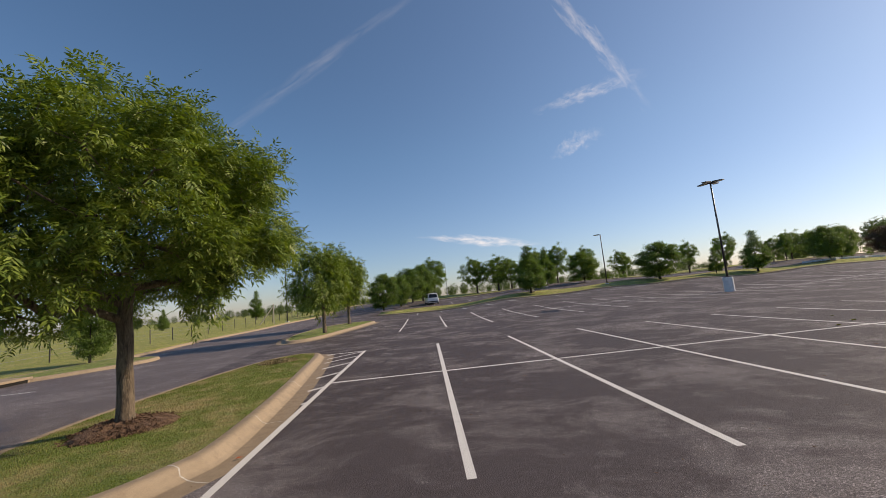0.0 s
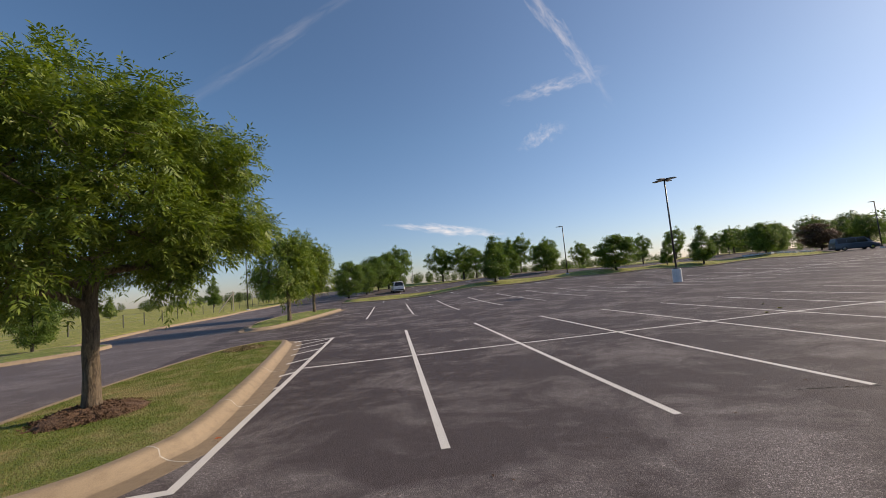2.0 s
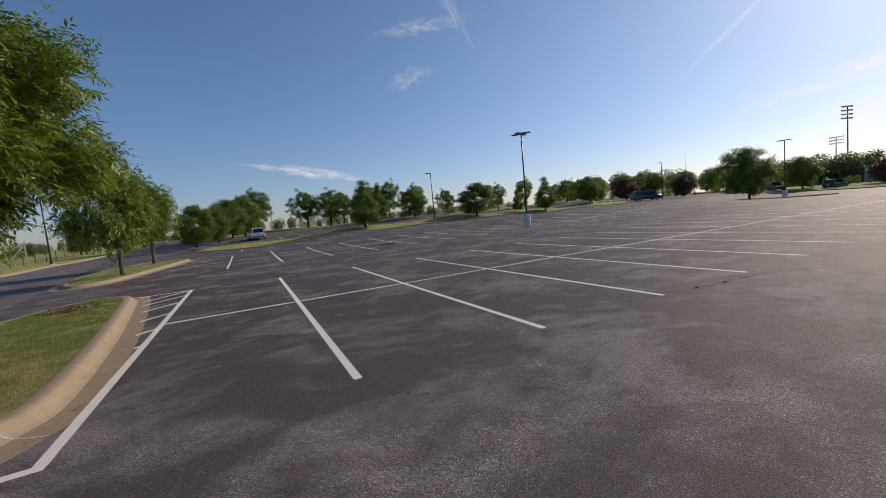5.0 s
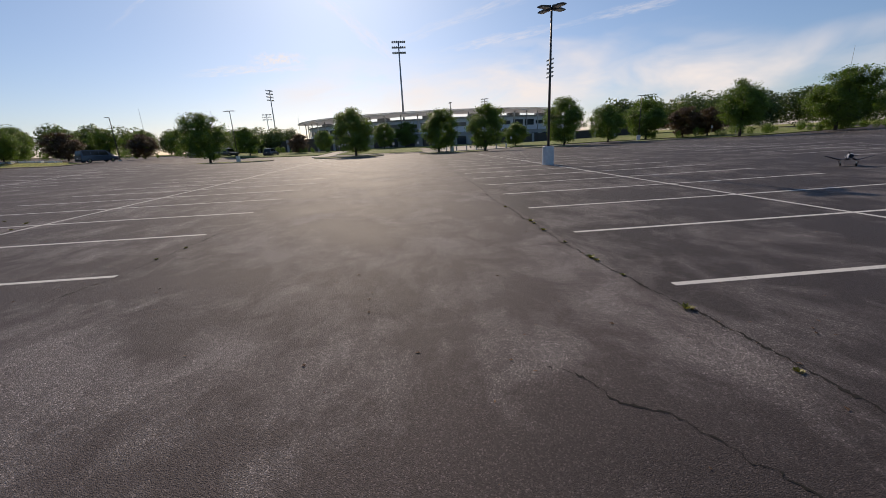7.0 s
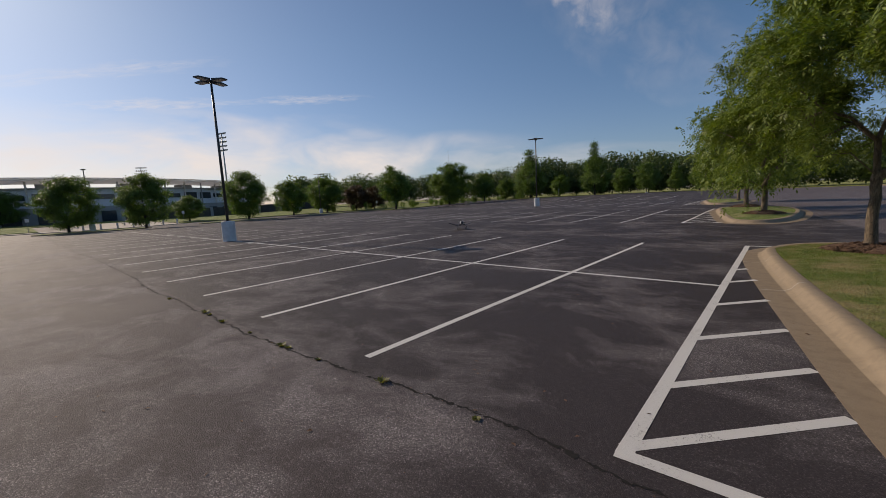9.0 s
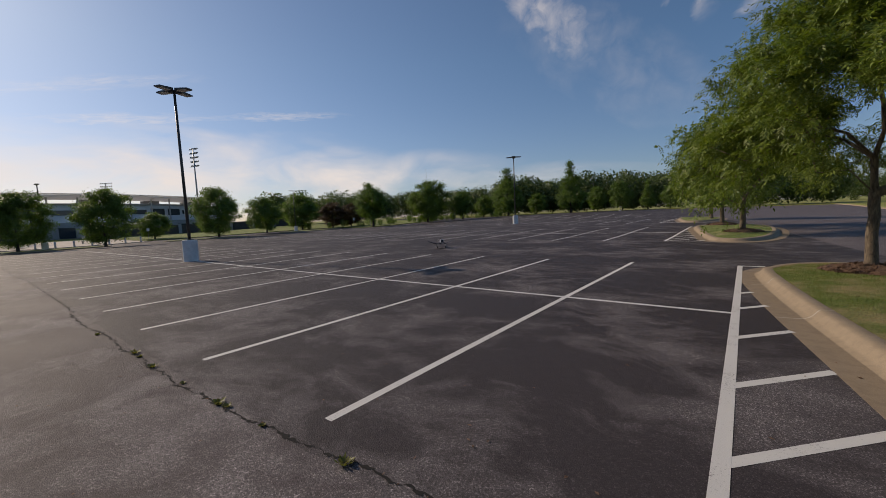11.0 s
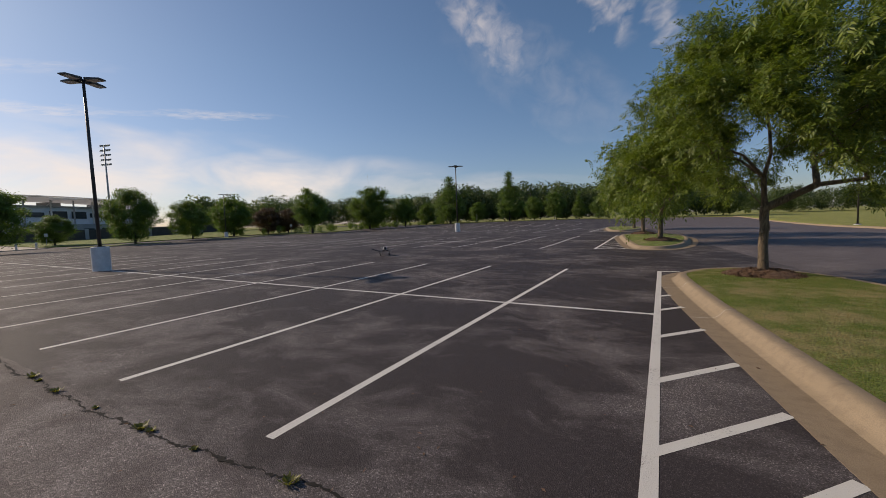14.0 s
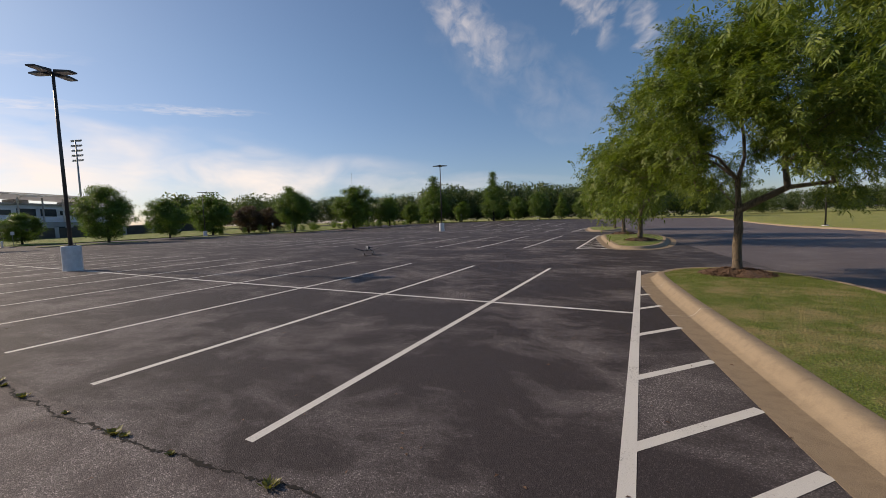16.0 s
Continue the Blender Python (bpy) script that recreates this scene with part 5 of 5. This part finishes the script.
slab("lawn_north", 86, 116, 14, 40, 0.13, TURF, "mown lawn before the stadium wall", "lawn")
slab("lawn_middle", 84, 108, -8, 10, 0.13, TURF, "mown lawn with a walk beside it", "lawn")
slab("lawn_south", 82, 116, -74, -26, 0.13, TURF, "mown lawn before the stadium wall", "lawn")
slab("walk_north", 78, 120, 10.4, 13.6, 0.10, WALK, "pale concrete walk to the stadium", "walk")
slab("walk_south", 78, 122, -25.6, -12, 0.10, WALK, "pale concrete plaza before the stadium gate", "plaza")
slab("walk_cross", 79.5, 82, -12, 10.4, 0.10, WALK, "pale concrete walk along the lawn", "walk")
slab("bed_east", 66, 96, -88, -62, 0.13, TURF, "grass verge with planting beds", "verge")
slab("bed_far", 30, 92, -104, -99.5, 0.13, TURF, "grass verge at the far end of the lot", "verge")

# ------------------------------------------------------------------ the model aeroplane
NAVY = plain("navy_model_paint", (0.010, 0.016, 0.036), (0.014, 0.022, 0.048), 0.55, 9.0)
WHITE_MODEL = paint_of("white_model_paint", (0.75, 0.75, 0.76), 0.4)


def text_mesh(body, size, name):
    cu = bpy.data.curves.new(name, "FONT")
    cu.body, cu.size, cu.extrude, cu.align_x, cu.align_y = body, size, 0.001, "CENTER", "CENTER"
    tmp = new(name, cu)
    me = bpy.data.meshes.new_from_object(tmp.evaluated_get(bpy.context.evaluated_depsgraph_get()))
    bpy.data.objects.remove(tmp)
    me.materials.append(WHITE_MODEL)
    return me


def wing_bm(stations, thick):
    """A wing half through stations: (y, z, leading x, chord)."""
    g = bmesh.new()
    rows = []
    for y, z, lead, chord in stations:
        prof = [(0, 0), (0.12, 0.6), (0.35, 1.0), (0.7, 0.55), (1.0, 0.05), (0.7, -0.2), (0.3, -0.4), (0.1, -0.3)]
        rows.append([g.verts.new((lead - chord * a, y, z + thick * chord * b)) for a, b in prof])
    for a, b in zip(rows, rows[1:]):
        for j in range(8):
            g.faces.new((a[j], a[(j + 1) % 8], b[(j + 1) % 8], b[j]))
    g.faces.new(rows[0]), g.faces.new(rows[-1][::-1])
    bmesh.ops.recalc_face_normals(g, faces=g.faces)
    return g


plane = thing("model_aeroplane", "navy blue gull-winged model fighter aeroplane standing on its wheels", "model plane", on_land(13.4, -21.4), 0)
plane.matrix_basis = pose(*on_land(13.4, -21.4, 0.0), 0, 0, 138) @ Matrix.Scale(1.1, 4)
tilt = Matrix.Translation((0, 0, 0.27)) @ Matrix.Rotation(radians(-11), 4, "Y")
v, f = lathe([(0.0, -0.56), (0.018, -0.555), (0.035, -0.45), (0.060, -0.2), (0.078, 0.05), (0.082, 0.22), (0.082, 0.36), (0.074, 0.42), (0.05, 0.43), (0.0, 0.425)], 18)
fus = put("fuselage", mesh_of("fuselage", [(z, x, y * 1.12) for x, y, z in v], f, NAVY, True), plane, tilt)
v, f = lathe([(0.083, 0.34), (0.084, 0.40), (0.076, 0.425), (0.066, 0.43)], 18)
put("cowl_ring", mesh_of("cowl_ring", [(z, x, y * 1.12) for x, y, z in v], f, WHITE_MODEL, True), fus)
g = bmesh.new()
bmesh.ops.create_uvsphere(g, u_segments=12, v_segments=8, radius=1.0)
for q in g.verts:
    q.co = Vector((q.co.x * 0.09 - 0.02, q.co.y * 0.035, q.co.z * 0.055 + 0.085))
part("canopy", g, HEADLIGHT, plane, m=tilt, smooth=True)
for sg in (-1, 1):
    part("wing", wing_bm([(0.05 * sg, -0.03, 0.26, 0.27), (0.20 * sg, -0.10, 0.25, 0.26), (0.40 * sg, -0.03, 0.22, 0.22), (0.58 * sg, 0.04, 0.17, 0.15), (0.625 * sg, 0.055, 0.12, 0.08)], 0.11), NAVY, plane, m=tilt)
    part("tailplane", wing_bm([(0.0, 0.02, -0.40, 0.14), (0.15 * sg, 0.02, -0.42, 0.11), (0.22 * sg, 0.02, -0.45, 0.06)], 0.08), NAVY, plane, m=tilt)
    part("gear_leg", tube_bm((0.20, 0.20 * sg, 0.18), (0.21, 0.20 * sg, 0.055), 0.010, 0.009, 8), CHROME, plane)
    wh = part("wheel", tube_bm((0.21, 0.20 * sg - 0.018, 0.055), (0.21, 0.20 * sg + 0.018, 0.055), 0.055, 0.055, 16), RUBBER, plane)
    part("hub", tube_bm((0.21, 0.20 * sg - 0.021, 0.055), (0.21, 0.20 * sg + 0.021, 0.055), 0.022, 0.022, 10), WHITE_MODEL, wh)
    part("gear_door", box_bm(0.09, 0.006, 0.10, (0.17, 0.24 * sg, 0.13), 0.002), NAVY, plane)
    put("marking", text_mesh("5", 0.085, "marking"), plane, tilt @ pose(0.13, 0.084 * sg, 0.01, 90, 0, 180 if sg > 0 else 0))
    put("marking", text_mesh("WR", 0.07, "marking"), plane, tilt @ pose(-0.47, 0.012 * sg, 0.10, 90, 0, 180 if sg > 0 else 0))
    g = bmesh.new()
    pts = [((0.045 if i % 2 == 0 else 0.018) * math.sin(i * math.pi / 5), (0.045 if i % 2 == 0 else 0.018) * math.cos(i * math.pi / 5)) for i in range(10)]
    c0 = g.verts.new((0.03, sg * 0.084, 0.0))
    vs = [g.verts.new((0.03 + a, sg * 0.083, b)) for a, b in pts]
    for i in range(10):
        g.faces.new((c0, vs[i], vs[(i + 1) % 10]))
    part("star", g, WHITE_MODEL, plane, m=tilt)
g = bmesh.new()
rows = [[g.verts.new((x_, y_, z_)) for y_ in (-0.010, 0.010)] for x_, z_ in ((-0.40, 0.03), (-0.43, 0.12), (-0.48, 0.165), (-0.54, 0.16), (-0.57, 0.10), (-0.57, 0.0))]
g.faces.new([r_[0] for r_ in rows]), g.faces.new([r_[1] for r_ in rows][::-1])
for a, b in zip(rows, rows[1:] + rows[:1]):
    g.faces.new((a[0], a[1], b[1], b[0]))
bmesh.ops.recalc_face_normals(g, faces=g.faces)
part("fin", g, NAVY, plane, m=tilt)
prop = part("propeller", tube_bm((0.43, 0, 0), (0.47, 0, 0), 0.022, 0.006, 12), NAVY, plane, m=tilt)
for a in (30, 150, 270):
    part("blade", box_bm(0.006, 0.022, 0.17, (0.445, 0, 0.09), 0.002, None, Matrix.Rotation(radians(a), 4, "X")), RUBBER, prop)
part("tail_wheel", tube_bm((-0.47, -0.008, 0.02), (-0.47, 0.008, 0.02), 0.02, 0.02, 12), RUBBER, plane, m=pose(0, 0, 0.005))


# ------------------------------------------------------------------ kerb joints
JOINT = plain("joint_filler", (0.62, 0.59, 0.53), (0.34, 0.30, 0.25), 0.9, 20.0)


def kerb_joints(ring, top, first, step, seed):
    rng = np.random.default_rng(seed)
    nr = normals_of(ring)
    base = land(ring[:, 0], ring[:, 1])
    t = np.column_stack([-nr[:, 1], nr[:, 0]])
    for i in range(first, len(ring), step):
        v = []
        w = 0.008
        for o, h in KERB[1:-1]:
            jig = rng.normal(0, 0.008)
            p = ring[i] + nr[i] * o + t[i] * jig
            v += [(*(p - t[i] * w), base[i] + h + 0.003), (*(p + t[i] * w), base[i] + h + 0.003)]
        f = [(2 * k, 2 * k + 1, 2 * k + 3, 2 * k + 2) for k in range(len(v) // 2 - 1)]
        put("joint", mesh_of("joint", v, f, JOINT), top)


kerb_joints(ring0, isl0, 3, 9, 1)
kerb_joints(ring1, isl1, 3, 9, 2)


# ------------------------------------------------------------------ small things round the lot
STRAW = plain("dry_thatch", (0.30, 0.23, 0.12), (0.18, 0.15, 0.06), 0.95, 14.0, 0.02)
spot = mulch_ring(-5.25, 9.2, 0.55, 0.06, 8, 0.17)
for o in spot.children:
    o.data = o.data.copy()
    o.data.materials[0] = STRAW
tagged(spot, "low mound of dry thatch where a tree once stood", "thatch")

drain = thing("storm_drain", "concrete kerb inlet, the shade in its mouth a solid black block", "drain", on_land(-17.35, 12.2), 0)
part("lid", box_bm(1.3, 2.2, 0.10, (0, 0, 0.17), 0.015), CONCRETE, drain)
# solid near-black block: the shade inside the inlet is put into its colour
part("throat", box_bm(0.9, 1.8, 0.14, (0.16, 0, 0.05), 0.01), CRACK, drain)
part("side_wall", box_bm(1.25, 0.16, 0.13, (0, 1.0, 0.055), 0.01), CONCRETE, drain)
part("side_wall", box_bm(1.25, 0.16, 0.13, (0, -1.0, 0.055), 0.01), CONCRETE, drain)

x, y = polar(15.2, 55)
cab = thing("utility_cabinet", "small white utility cabinet on the grass strip", "cabinet", on_land(x, y, 0.1), 15)
part("body", box_bm(0.5, 0.6, 1.1, (0, 0, 0.55), 0.02), BASE_WHITE, cab)
part("plinth", box_bm(0.6, 0.7, 0.1, (0, 0, 0.03), 0.01), CONCRETE, cab)
part("cap", box_bm(0.56, 0.66, 0.06, (0, 0, 1.12), 0.01), GALV, cab)


def sign_post(x, y, turn, h=2.1):
    t = thing("sign_post", "thin steel post with a small plain sign", "sign", on_land(x, y, 0.1), turn, "sign posts")
    part("post", tube_bm((0, 0, -0.1), (0, 0, h), 0.03, 0.03, 8), GALV, t)
    part("panel", box_bm(0.02, 0.42, 0.5, (-0.04, 0, h - 0.3), 0.005), BASE_WHITE, t)


for k, (px, py) in enumerate(((84, 9.2), (88, 9.2), (92, 9.2), (97, 9.2), (83, -7), (83, -2), (86, -27.5), (90, -27.5), (70, -66), (76, -66), (60, -100.5), (45, -101))):
    sign_post(px, py, 10 * (k % 3))


def bollard(x, y):
    t = thing("bollard", "short white concrete bollard by the plaza", "bollard", on_land(x, y, 0.08), 0, "bollards")
    v, f = lathe([(0.0, -0.05), (0.13, -0.05), (0.12, 0.75), (0.09, 0.84), (0.0, 0.87)], 12)
    put("shaft", mesh_of("shaft", v, f, BASE_WHITE, True), t)
    part("band", tube_bm((0, 0, 0.60), (0, 0, 0.66), 0.128, 0.126, 12), GALV, t)


for k in range(7):
    bollard(78.6, -24.5 + k * 2.0)

bench = thing("bench", "pale concrete bench before the planting", "bench", on_land(90, -20, 0.1), 90)
part("seat", box_bm(2.4, 0.5, 0.10, (0, 0, 0.45), 0.02), WALK, bench)
part("leg", box_bm(0.2, 0.4, 0.42, (-0.8, 0, 0.2), 0.02), WALK, bench)
part("leg", box_bm(0.2, 0.4, 0.42, (0.8, 0, 0.2), 0.02), WALK, bench)

# a low limestone edge round the planted corner of the strip
x, y = polar(45.6, 78)
for k in range(9):
    g = box_bm(1.0, 0.55, 0.34, (0, 0, 0.12), 0.07)
    t = part("boulder", g, BASE_WHITE, None, m=pose(*on_land(x + k * 1.25, y - k * 0.2, 0.05), 0, 0, (k * 53) % 40 - 20))
    tagged(t, "pale limestone block edging the planted corner", "stone", "limestone blocks")
